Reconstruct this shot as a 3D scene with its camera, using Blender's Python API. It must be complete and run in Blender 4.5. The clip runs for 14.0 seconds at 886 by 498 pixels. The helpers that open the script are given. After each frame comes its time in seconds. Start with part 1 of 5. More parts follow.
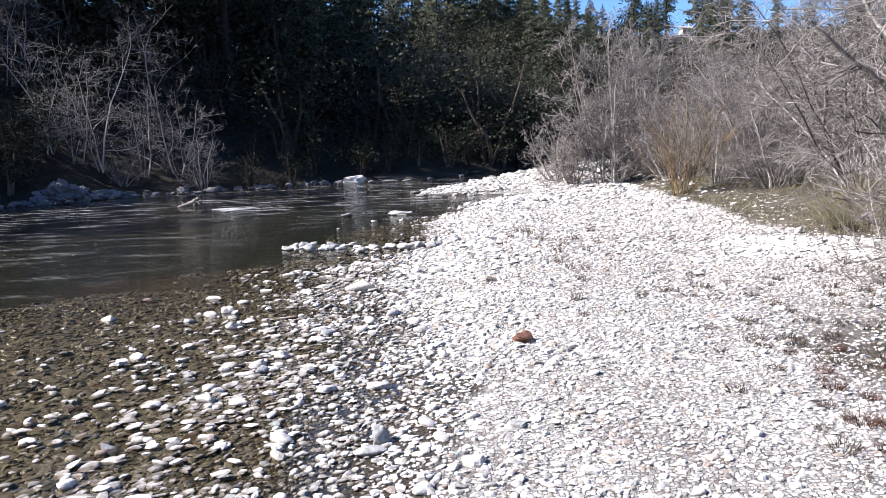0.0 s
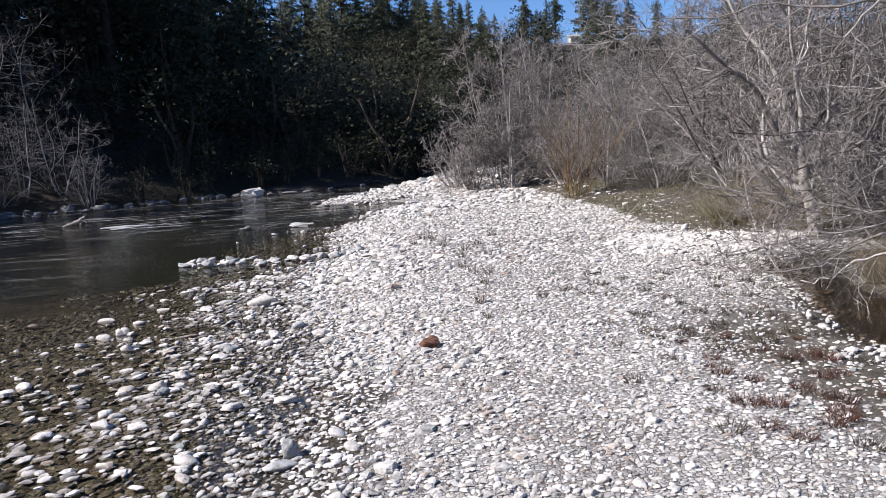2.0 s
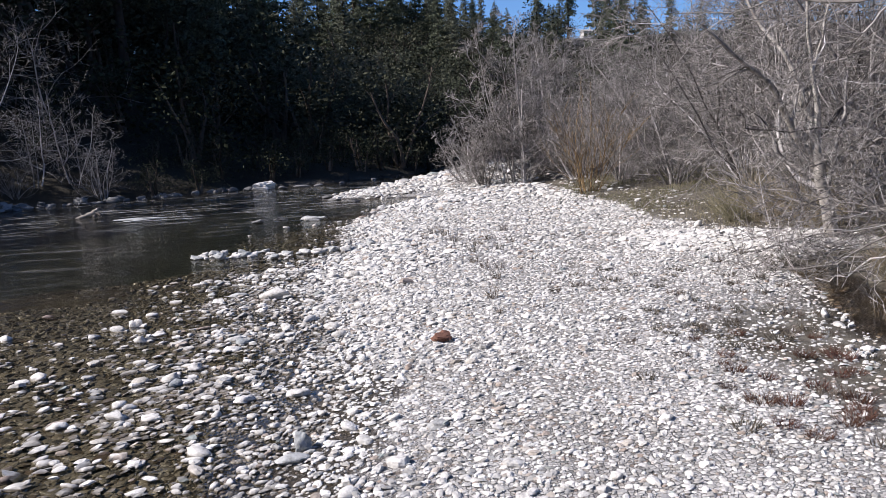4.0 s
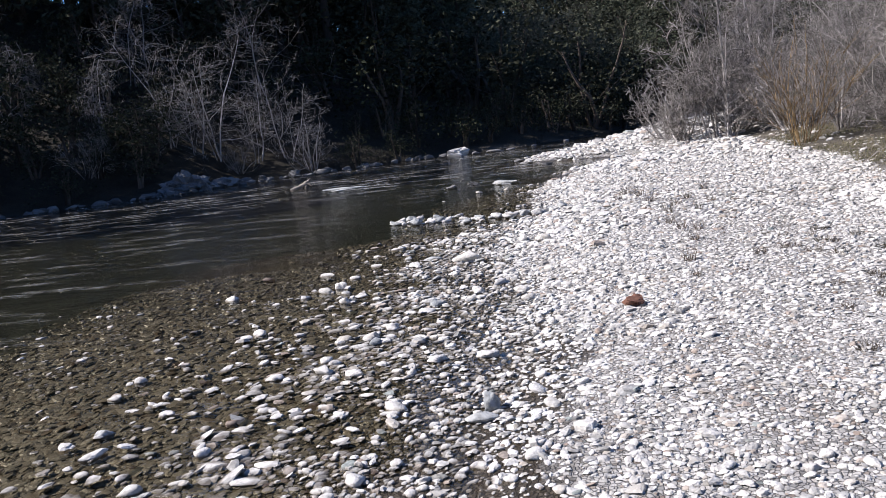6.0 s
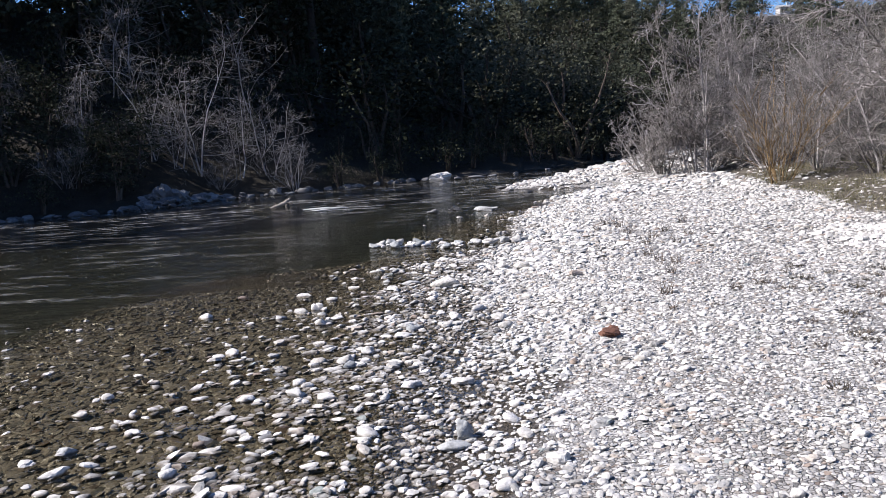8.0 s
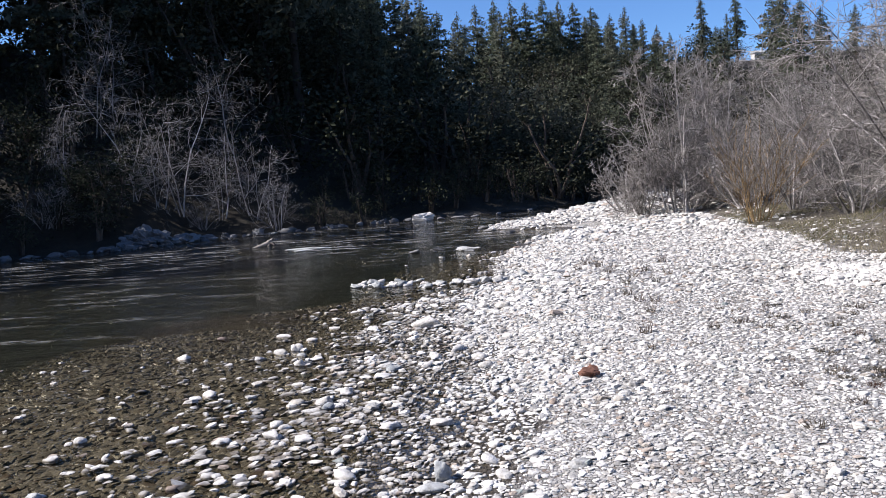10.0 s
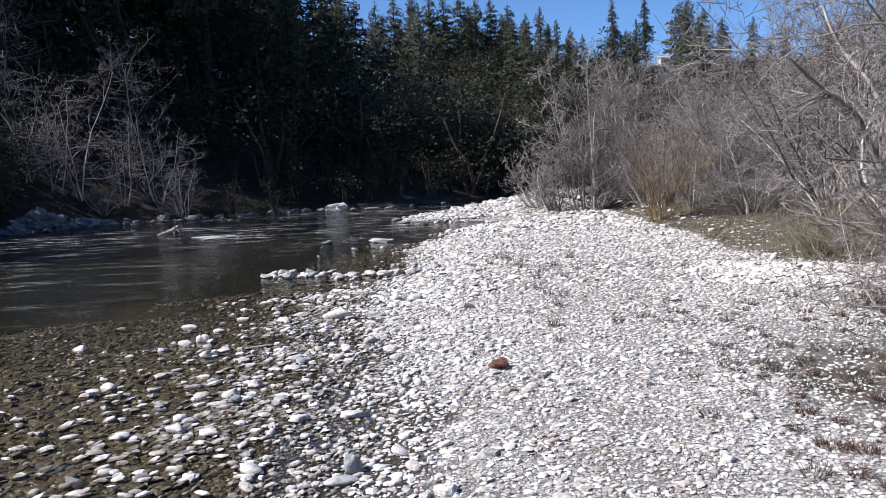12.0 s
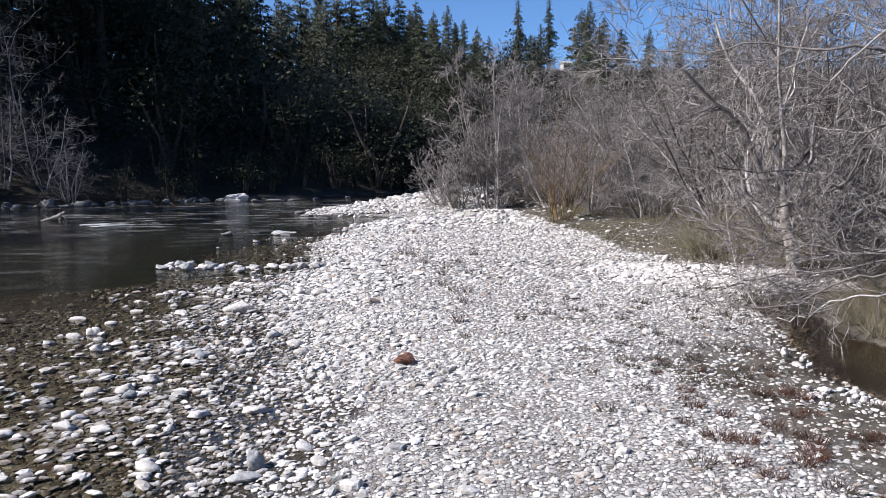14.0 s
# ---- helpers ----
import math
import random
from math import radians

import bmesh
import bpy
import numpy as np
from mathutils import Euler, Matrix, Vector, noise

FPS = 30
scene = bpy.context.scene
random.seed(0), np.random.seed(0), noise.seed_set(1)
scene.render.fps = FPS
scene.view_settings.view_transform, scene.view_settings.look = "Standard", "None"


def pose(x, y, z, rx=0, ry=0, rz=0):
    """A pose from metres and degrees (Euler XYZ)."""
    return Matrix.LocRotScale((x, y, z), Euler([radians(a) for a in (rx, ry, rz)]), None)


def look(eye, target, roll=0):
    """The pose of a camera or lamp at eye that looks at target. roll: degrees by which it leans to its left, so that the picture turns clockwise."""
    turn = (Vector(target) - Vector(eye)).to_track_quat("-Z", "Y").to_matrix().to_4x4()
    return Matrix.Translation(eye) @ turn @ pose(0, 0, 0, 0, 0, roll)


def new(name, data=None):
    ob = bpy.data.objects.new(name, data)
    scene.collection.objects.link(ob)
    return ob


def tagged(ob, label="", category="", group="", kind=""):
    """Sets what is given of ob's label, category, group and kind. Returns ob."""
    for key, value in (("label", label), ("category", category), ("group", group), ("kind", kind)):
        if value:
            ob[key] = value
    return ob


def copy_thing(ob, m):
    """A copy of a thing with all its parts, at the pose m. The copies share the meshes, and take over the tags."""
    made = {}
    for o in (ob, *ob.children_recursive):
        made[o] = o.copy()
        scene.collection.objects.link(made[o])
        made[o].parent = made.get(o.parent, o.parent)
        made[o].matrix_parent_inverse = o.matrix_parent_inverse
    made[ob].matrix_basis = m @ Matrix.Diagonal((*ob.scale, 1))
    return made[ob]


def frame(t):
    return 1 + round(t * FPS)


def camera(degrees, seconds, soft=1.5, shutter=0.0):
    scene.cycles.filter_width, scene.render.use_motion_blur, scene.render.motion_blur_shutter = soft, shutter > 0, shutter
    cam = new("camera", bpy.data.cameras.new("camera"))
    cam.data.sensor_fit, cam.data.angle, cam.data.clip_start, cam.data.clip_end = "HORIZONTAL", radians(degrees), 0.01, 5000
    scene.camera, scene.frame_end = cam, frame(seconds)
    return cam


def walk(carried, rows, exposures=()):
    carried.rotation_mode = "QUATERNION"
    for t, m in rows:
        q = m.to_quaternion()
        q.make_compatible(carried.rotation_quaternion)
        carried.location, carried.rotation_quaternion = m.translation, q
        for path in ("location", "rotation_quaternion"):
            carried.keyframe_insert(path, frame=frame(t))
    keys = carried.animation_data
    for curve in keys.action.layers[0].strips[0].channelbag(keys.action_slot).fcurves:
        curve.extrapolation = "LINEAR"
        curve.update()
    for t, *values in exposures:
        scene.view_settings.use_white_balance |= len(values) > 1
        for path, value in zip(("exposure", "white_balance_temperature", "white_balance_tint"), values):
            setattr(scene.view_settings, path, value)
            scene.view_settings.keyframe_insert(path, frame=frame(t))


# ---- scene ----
cam = camera(61.9, 14.0, soft=0.6)
PATH = [
    (0, (0.125, -0.263, 1.686), (-0.048, 1.711, 1.415), -2.8),
    (0.5, (0.099, -0.298, 1.692), (0.144, 1.683, 1.42), -4.1),
    (1, (0.084, -0.332, 1.699), (0.146, 1.65, 1.435), -3.5),
    (1.5, (0.107, -0.302, 1.699), (0.173, 1.68, 1.444), -4.0),
    (2, (0.132, -0.299, 1.681), (0.219, 1.681, 1.417), -4.2),
    (2.2, (0.138, -0.294, 1.69), (0.26, 1.686, 1.422), -4.1),
    (4.3, (0.109, -0.287, 1.68), (0.13, 1.693, 1.399), -3.7),
    (4.5, (0.118, -0.289, 1.683), (-0.001, 1.684, 1.378), -4.5),
    (5, (0.127, -0.284, 1.689), (-0.199, 1.668, 1.397), -6.5),
    (5.5, (0.138, -0.295, 1.689), (-0.294, 1.636, 1.394), -6.3),
    (6, (0.166, -0.259, 1.67), (-0.301, 1.659, 1.345), -7.1),
    (6.5, (0.183, -0.26, 1.685), (-0.266, 1.672, 1.424), -6.4),
    (7, (0.175, -0.254, 1.676), (-0.248, 1.681, 1.396), -5.1),
    (7.2, (0.165, -0.251, 1.681), (-0.238, 1.689, 1.406), -5.3),
    (9.3, (0.198, -0.225, 1.668), (-0.231, 1.712, 1.412), -4.0),
    (9.5, (0.207, -0.229, 1.678), (-0.18, 1.722, 1.466), -5.1),
    (10, (0.208, -0.251, 1.673), (-0.15, 1.71, 1.51), -4.7),
    (10.5, (0.228, -0.252, 1.672), (-0.063, 1.716, 1.468), -4.9),
    (11, (0.239, -0.25, 1.662), (-0.024, 1.722, 1.452), -4.7),
    (11.5, (0.222, -0.243, 1.671), (0.023, 1.736, 1.464), -3.5),
    (12, (0.199, -0.249, 1.676), (0.073, 1.737, 1.476), -2.9),
    (12.5, (0.175, -0.262, 1.678), (0.165, 1.726, 1.461), -2.1),
    (13, (0.164, -0.265, 1.675), (0.26, 1.72, 1.454), -1.6),
    (13.5, (0.145, -0.27, 1.685), (0.271, 1.715, 1.469), -0.8),
    (14, (0.146, -0.268, 1.679), (0.283, 1.716, 1.459), -0.7),
]
EXPOSURES = [(0, 1.34, 6600, 14), (0.5, 0.87, 6600, 14), (4.5, 0.75, 6550, 14), (7, 0.92, 6500, 14), (9.5, 0.93, 6500, 13), (14, 0.76, 6450, 13)]
walk(cam, [(t, look(eye, target, roll)) for t, eye, target, roll in PATH], EXPOSURES)

# ---- world and sun ----
SUN_AZ, SUN_EL = -97.0, 41.0
world = bpy.data.worlds.new("sky")
world.use_nodes = True
scene.world = world
wn = world.node_tree.nodes
sky = wn.new("ShaderNodeTexSky")
sky.sky_type = "NISHITA"
sky.sun_disc = False
sky.sun_elevation, sky.sun_rotation = radians(SUN_EL), radians(SUN_AZ)
sky.altitude, sky.air_density, sky.dust_density, sky.ozone_density = 1200, 1.0, 0.0, 3.2
wn["Background"].inputs["Strength"].default_value = 0.068
clear_air = wn.new("ShaderNodeVectorMath")   # a deep blue winter sky
clear_air.operation = "MULTIPLY"
clear_air.inputs[1].default_value = (0.74, 1.0, 1.3)
world.node_tree.links.new(sky.outputs[0], clear_air.inputs[0])
world.node_tree.links.new(clear_air.outputs[0], wn["Background"].inputs["Color"])
sun = new("sun", bpy.data.lights.new("sun", "SUN"))
sun.data.energy, sun.data.angle, sun.data.color = 5.0, radians(0.53), (1.0, 0.955, 0.925)
sa, se = radians(SUN_AZ), radians(SUN_EL)
SUN_FROM = Vector((math.sin(sa) * math.cos(se), math.cos(sa) * math.cos(se), math.sin(se)))
sun.matrix_world = look(SUN_FROM * 100, (0, 0, 0))

WATER, POND = -0.15, -0.12   # levels of the river and of the pool beside the bar


# ---- materials ----
class Nodes:
    """A small wrapper to write node materials in few lines."""

    def __init__(self, name, rough=0.85):
        self.mat = bpy.data.materials.new(name)
        self.mat.use_nodes = True
        self.tree = self.mat.node_tree
        self.bsdf = self.tree.nodes["Principled BSDF"]
        self.bsdf.inputs["Roughness"].default_value = rough
        self.bsdf.inputs["Specular IOR Level"].default_value = 0.25

    def put(self, socket, value):
        if isinstance(value, bpy.types.NodeSocket):
            self.tree.links.new(value, socket)
        else:
            socket.default_value = value

    def node(self, kind, out=0, props=None, **values):
        n = self.tree.nodes.new(kind)
        for key, value in (props or {}).items():
            setattr(n, key, value)
        for key, value in values.items():
            self.put(n.inputs[int(key[1:])] if key[0] == "i" and key[1:].isdigit() else n.inputs[key], value)
        return n.outputs[out]

    def math(self, op, a, b=0.0, clamp=False):
        return self.node("ShaderNodeMath", props={"operation": op, "use_clamp": clamp}, i0=a, i1=b)

    def where(self):
        return self.node("ShaderNodeNewGeometry", 0)

    def noise(self, scale, detail=4, rough=0.55, vector=None, out=0):
        return self.node("ShaderNodeTexNoise", out, Vector=vector or self.where(), Scale=scale, Detail=detail, Roughness=rough)

    def ramp(self, fac, stops, smooth=False):
        n = self.tree.nodes.new("ShaderNodeValToRGB")
        self.put(n.inputs[0], fac)
        n.color_ramp.interpolation = "EASE" if smooth else "LINEAR"
        while len(n.color_ramp.elements) < len(stops):
            n.color_ramp.elements.new(0.5)
        for e, (at, c) in zip(n.color_ramp.elements, stops):
            e.position = at
            e.color = (*c, 1) if len(c) == 3 else c
        return n.outputs[0]

    def mix(self, fac, a, b, blend="MIX"):
        n = self.tree.nodes.new("ShaderNodeMix")
        n.data_type, n.blend_type = "RGBA", blend
        for socket, value in ((n.inputs[0], fac), (n.inputs[6], a), (n.inputs[7], b)):
            self.put(socket, (*value, 1) if isinstance(value, tuple) and len(value) == 3 else value)
        return n.outputs[2]

    def bump(self, height, strength, distance):
        self.put(self.bsdf.inputs["Normal"], self.node("ShaderNodeBump", Strength=strength, Distance=distance, Height=height))

    def range(self, value, a, b, c=0.0, d=1.0):
        return self.node("ShaderNodeMapRange", i0=value, i1=a, i2=b, i3=c, i4=d)

    def z(self):
        return self.node("ShaderNodeSeparateXYZ", 2, i0=self.where())

    def color(self, value):
        self.put(self.bsdf.inputs["Base Color"], (*value, 1) if isinstance(value, tuple) and len(value) == 3 else value)

    def roughness(self, value):
        self.put(self.bsdf.inputs["Roughness"], value)


def wet(n, color, level, dark=(0.26, 0.234, 0.203)):
    """Stone below the water line is wet, darker and coated with brown algae; its colour darkens with depth in place of
    light lost in the water.
    """
    edge = n.math("ADD", n.z(), n.math("MULTIPLY", n.math("SUBTRACT", n.noise(9.0, 2), 0.5), 0.03))
    dry = n.range(edge, level + 0.0, level + 0.014)
    n.roughness(n.range(dry, 0, 1, 0.28, 0.9))
    deep = n.mix(n.range(n.z(), WATER - 0.3, WATER - 0.06), (0.15, 0.14, 0.105), dark)   # darker further down, for light the water would absorb
    return n.mix(dry, n.mix(1.0, color, deep, "MULTIPLY"), color)


def stone_material(name, stops, level=WATER, fine=60.0):
    n = Nodes(name)
    island = n.node("ShaderNodeNewGeometry", 8)
    own = n.node("ShaderNodeObjectInfo", 5)
    pick = n.math("FRACT", n.math("ADD", island, n.math("MULTIPLY", own, 7.31)))
    base = n.ramp(pick, stops)
    mottle = n.ramp(n.noise(22.0, 4, 0.65), [(0.32, (0.66, 0.65, 0.63)), (0.62, (1.12, 1.115, 1.1))])
    grain = n.ramp(n.noise(fine * 3, 4, 0.7), [(0.3, (0.82, 0.82, 0.82)), (0.7, (1.1, 1.1, 1.1))])
    c = n.mix(1.0, n.mix(1.0, base, mottle, "MULTIPLY"), grain, "MULTIPLY")
    n.color(wet(n, c, level))
    n.bump(n.noise(fine, 5, 0.65), 0.5, 0.012)
    return n.mat


COBBLE_STOPS = [(0.0, (0.24, 0.24, 0.235)), (0.07, (0.38, 0.375, 0.365)), (0.18, (0.57, 0.56, 0.535)), (0.45, (0.66, 0.65, 0.625)), (0.60, (0.47, 0.463, 0.45)),
                (0.70, (0.69, 0.68, 0.66)), (0.82, (0.31, 0.315, 0.31)), (0.90, (0.5, 0.47, 0.425)), (0.97, (0.28, 0.225, 0.19)), (1.0, (0.26, 0.295, 0.29))]
M_COBBLE = stone_material("river_cobble", COBBLE_STOPS, WATER + 0.004)
M_WHITE = stone_material("pale_quartz_stone", [(0.0, (0.48, 0.47, 0.45)), (1.0, (0.62, 0.61, 0.595))])
M_GREY = stone_material("blue_grey_stone", [(0.0, (0.30, 0.32, 0.33)), (1.0, (0.40, 0.41, 0.41))])
M_RED = stone_material("red_brown_stone", [(0.0, (0.15, 0.075, 0.055)), (1.0, (0.19, 0.095, 0.068))], fine=35.0)
M_BANKROCK = stone_material("bank_rock", [(0.0, (0.09, 0.09, 0.092)), (1.0, (0.21, 0.21, 0.212))], fine=6.0)

M_CRAG = stone_material("outcrop_rock", [(0.0, (0.13, 0.135, 0.142)), (1.0, (0.25, 0.255, 0.262))], fine=7.0)


def ground_material():
    n = Nodes("gravel_bar_and_soil", 0.95)
    p = n.where()
    cell = n.node("ShaderNodeTexVoronoi", 1, Vector=p, Scale=38.0)
    edge = n.node("ShaderNodeTexVoronoi", 0, {"feature": "DISTANCE_TO_EDGE"}, Vector=p, Scale=38.0)
    shade = n.node("ShaderNodeSeparateColor", 0, i0=cell)
    pebble = n.ramp(shade, COBBLE_STOPS)
    # grit and gravel coloured dark, in place of shade in the gaps between cobbles
    shaded_grit = n.ramp(n.noise(220.0, 3), [(0.35, (0.08, 0.075, 0.068)), (0.65, (0.22, 0.21, 0.195))])
    c = n.mix(n.range(edge, 0.01, 0.07), shaded_grit, pebble)
    c = n.mix(1.0, c, n.ramp(n.noise(0.8, 4), [(0.3, (0.45, 0.44, 0.43)), (0.7, (0.76, 0.755, 0.745))]), "MULTIPLY")
    kind = n.node("ShaderNodeVertexColor", 0, {"layer_name": "cover"})
    soil_f = n.node("ShaderNodeSeparateColor", 0, i0=kind)
    forest_f = n.node("ShaderNodeSeparateColor", 1, i0=kind)
    soil = n.ramp(n.noise(3.0, 6, 0.7), [(0.3, (0.05, 0.044, 0.034)), (0.5, (0.1, 0.089, 0.07)), (0.75, (0.2, 0.18, 0.145))])
    # humus colour, taken darker in place of the shade under the trees
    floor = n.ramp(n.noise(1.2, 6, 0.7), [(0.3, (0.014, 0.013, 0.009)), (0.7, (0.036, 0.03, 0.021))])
    blend = n.math("ADD", soil_f, n.math("MULTIPLY", n.math("SUBTRACT", n.noise(2.2, 5, 0.7), 0.5), n.math("MULTIPLY", soil_f, 1.6)), True)
    c = n.mix(n.range(blend, 0.3, 0.7), c, soil)
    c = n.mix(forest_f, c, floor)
    # deep bed coloured nearly black, standing in for light lost in deep water
    deep_bed = n.ramp(n.noise(2.5, 5), [(0.3, (0.011, 0.013, 0.009)), (0.7, (0.034, 0.037, 0.026))])
    c = n.mix(n.range(n.z(), WATER - 0.34, WATER - 0.1), deep_bed, wet(n, c, WATER + 0.035, (0.2, 0.17, 0.13)))
    n.color(c)
    n.bump(n.math("ADD", n.math("MINIMUM", edge, 0.12), n.math("MULTIPLY", n.noise(90.0, 3), 0.08)), 0.8, 0.09)
    return n.mat


def water_material(name, tint, fine, strength, flow, foam=False):
    """Clear shallow water: a rippled gloss over a tinted clear surface."""
    n = Nodes(name)
    out = n.tree.nodes["Material Output"]
    n.tree.nodes.remove(n.bsdf)
    p = n.node("ShaderNodeMapping", 0, Vector=n.where(), Rotation=(0, 0, radians(flow)), Scale=(0.45, 1.0, 1.0))
    big = n.noise(fine * 0.32, 4, 0.6, p)
    small = n.noise(fine, 3, 0.6, p)
    h = n.math("ADD", n.math("MULTIPLY", big, 3.2), n.math("MULTIPLY", small, 1.0))
    if foam:
        # longer waves where the river runs faster
        swell = n.noise(fine * 0.4, 4, 0.65, n.node("ShaderNodeMapping", 0, Vector=n.where(), Rotation=(0, 0, radians(-30)), Scale=(0.45, 1.3, 1.0)))
        far = n.range(n.node("ShaderNodeSeparateXYZ", 1, i0=n.where()), 3, 15, 1.2, 2.0)
        h = n.math("ADD", h, n.math("MULTIPLY", swell, far))
    if foam:
        # calm over the shallows, livelier in the channel
        strength = n.range(n.node("ShaderNodeSeparateXYZ", 0, i0=n.where()), -2.0, -8.0, strength * 0.2, strength)
    normal = n.node("ShaderNodeBump", Strength=strength, Distance=0.04, Height=h)
    facing = n.node("ShaderNodeLayerWeight", 1, Blend=0.5, Normal=normal)
    fres = n.math("ADD", n.math("MULTIPLY", n.math("POWER", facing, 5.0), 0.85), 0.02)
    gloss = n.node("ShaderNodeBsdfGlossy", Color=(1, 1, 1, 1), Roughness=n.range(n.node("ShaderNodeSeparateXYZ", 1, i0=n.where()), 9, 22, 0.03, 0.1), Normal=normal)
    clear = n.node("ShaderNodeBsdfTransparent", Color=(*tint, 1))
    mixed = n.node("ShaderNodeMixShader", i0=fres, i1=clear, i2=gloss)
    if foam:
        # broken water of the riffle, in streaks along the flow
        q = n.node("ShaderNodeMapping", 0, Vector=n.where(), Rotation=(0, 0, radians(-28)), Scale=(0.5, 2.2, 1.0))
        y = n.node("ShaderNodeSeparateXYZ", 1, i0=n.where())
        reach = n.math("MULTIPLY", n.range(y, 17, 27), n.range(y, 46, 40))
        x = n.node("ShaderNodeSeparateXYZ", 0, i0=n.where())
        reach = n.math("MAXIMUM", reach, n.math("MULTIPLY", n.range(x, -5, -8), 0.3))
        spots = n.math("MULTIPLY", n.range(n.noise(0.9, 3, 0.6, q), 0.54, 0.66), n.range(n.noise(6.0, 4, 0.7, q), 0.45, 0.62))
        white = n.node("ShaderNodeBsdfDiffuse", Color=(0.75, 0.76, 0.76, 1))
        mixed = n.node("ShaderNodeMixShader", i0=n.math("MULTIPLY", n.math("MULTIPLY", spots, reach), 0.55), i1=mixed, i2=white)
    n.tree.links.new(mixed, out.inputs["Surface"])
    return n.mat


def bark_material(name, dark, light, scale=14.0, stretch=0.25, bump=0.6, low=0.3, high=1.7):
    n = Nodes(name, 0.9)
    p = n.node("ShaderNodeMapping", 0, Vector=n.node("ShaderNodeTexCoord", 3), Scale=(1, 1, stretch))
    own = n.node("ShaderNodeObjectInfo", 5)
    isl = n.node("ShaderNodeNewGeometry", 8)
    c = n.ramp(n.noise(scale, 5, 0.65, p), [(0.3, dark), (0.7, light)])
    var = n.ramp(n.math("FRACT", n.math("ADD", own, n.math("MULTIPLY", isl, 3.7))), [(0.0, (low, low * 0.95, low * 0.9)), (0.5, (0.85, 0.83, 0.8)), (0.85, (1.2, 1.18, 1.15)), (1.0, (high, high, high))])
    n.color(n.mix(1.0, c, var, "MULTIPLY"))
    n.bump(n.noise(scale * 2, 4, 0.6, p), bump, 0.01)
    return n.mat


def leaf_material(name, dark, light, rough=0.9, thin=0.0):
    n = Nodes(name, rough)
    isl = n.node("ShaderNodeNewGeometry", 8)
    own = n.node("ShaderNodeObjectInfo", 5)
    n.bsdf.inputs["Specular IOR Level"].default_value = 0.08
    c = n.ramp(isl, [(0.0, dark), (1.0, light)])
    var = n.ramp(own, [(0.0, (0.75, 0.8, 0.7)), (1.0, (1.15, 1.1, 1.1))])
    c = n.mix(1.0, c, var, "MULTIPLY")
    n.color(c)
    if thin:
        glow_through = n.node("ShaderNodeBsdfTranslucent", Color=c)
        n.tree.links.new(n.node("ShaderNodeMixShader", i0=thin, i1=n.bsdf.outputs[0], i2=glow_through), n.tree.nodes["Material Output"].inputs["Surface"])
    return n.mat


M_GROUND = ground_material()
M_RIVER = water_material("river_water", (0.82, 0.8, 0.7), 6.0, 0.6, 12, True)
M_POOL = water_material("pool_water", (0.68, 0.6, 0.48), 6.0, 0.05, 0)
M_TWIG = bark_material("grey_brown_twigs", (0.11, 0.103, 0.101), (0.35, 0.335, 0.33))
M_TWIG_PALE = bark_material("pale_grey_twigs", (0.15, 0.142, 0.14), (0.4, 0.385, 0.38))
M_BIRCH = bark_material("white_bark", (0.2, 0.188, 0.184), (0.5, 0.485, 0.48), 9.0, 1.2, low=0.75, high=1.3)
M_OLDBARK = bark_material("mottled_alder_bark", (0.1, 0.09, 0.08), (0.5, 0.48, 0.455), 9.0, 0.6, low=0.8, high=1.25)
M_ORANGE = bark_material("golden_willow_stems", (0.1, 0.074, 0.042), (0.28, 0.195, 0.1))
M_DARKBARK = bark_material("dark_bark", (0.04, 0.032, 0.026), (0.11, 0.09, 0.075), 6.0)
M_NEEDLE = leaf_material("conifer_needles", (0.052, 0.062, 0.046), (0.185, 0.2, 0.152), 0.9, 0.35)
# oak leaves twice: shade put into the first colour, sun into the second
M_OAK_SHADED = leaf_material("shaded_oak_leaves", (0.013, 0.016, 0.01), (0.066, 0.072, 0.05), 0.9, 0.1)
M_OAK_SUNLIT = leaf_material("sunlit_oak_leaves", (0.045, 0.05, 0.036), (0.17, 0.18, 0.135), 0.9, 0.2)
M_DRYGRASS = leaf_material("dry_grass", (0.17, 0.145, 0.1), (0.36, 0.32, 0.25), 0.9)
M_GREENGRASS = leaf_material("green_grass", (0.07, 0.08, 0.035), (0.17, 0.165, 0.09), 0.9)
M_REDWEED = leaf_material("red_brown_weed", (0.055, 0.03, 0.025), (0.15, 0.075, 0.055), 0.9)
M_GREYWEED = leaf_material("grey_brown_weed", (0.06, 0.05, 0.042), (0.16, 0.135, 0.115), 0.9)
M_PANE = leaf_material("window_glass", (0.02, 0.025, 0.03), (0.03, 0.035, 0.04), 0.1)
M_DRIFT = bark_material("driftwood", (0.09, 0.08, 0.07), (0.26, 0.24, 0.22), 8.0)


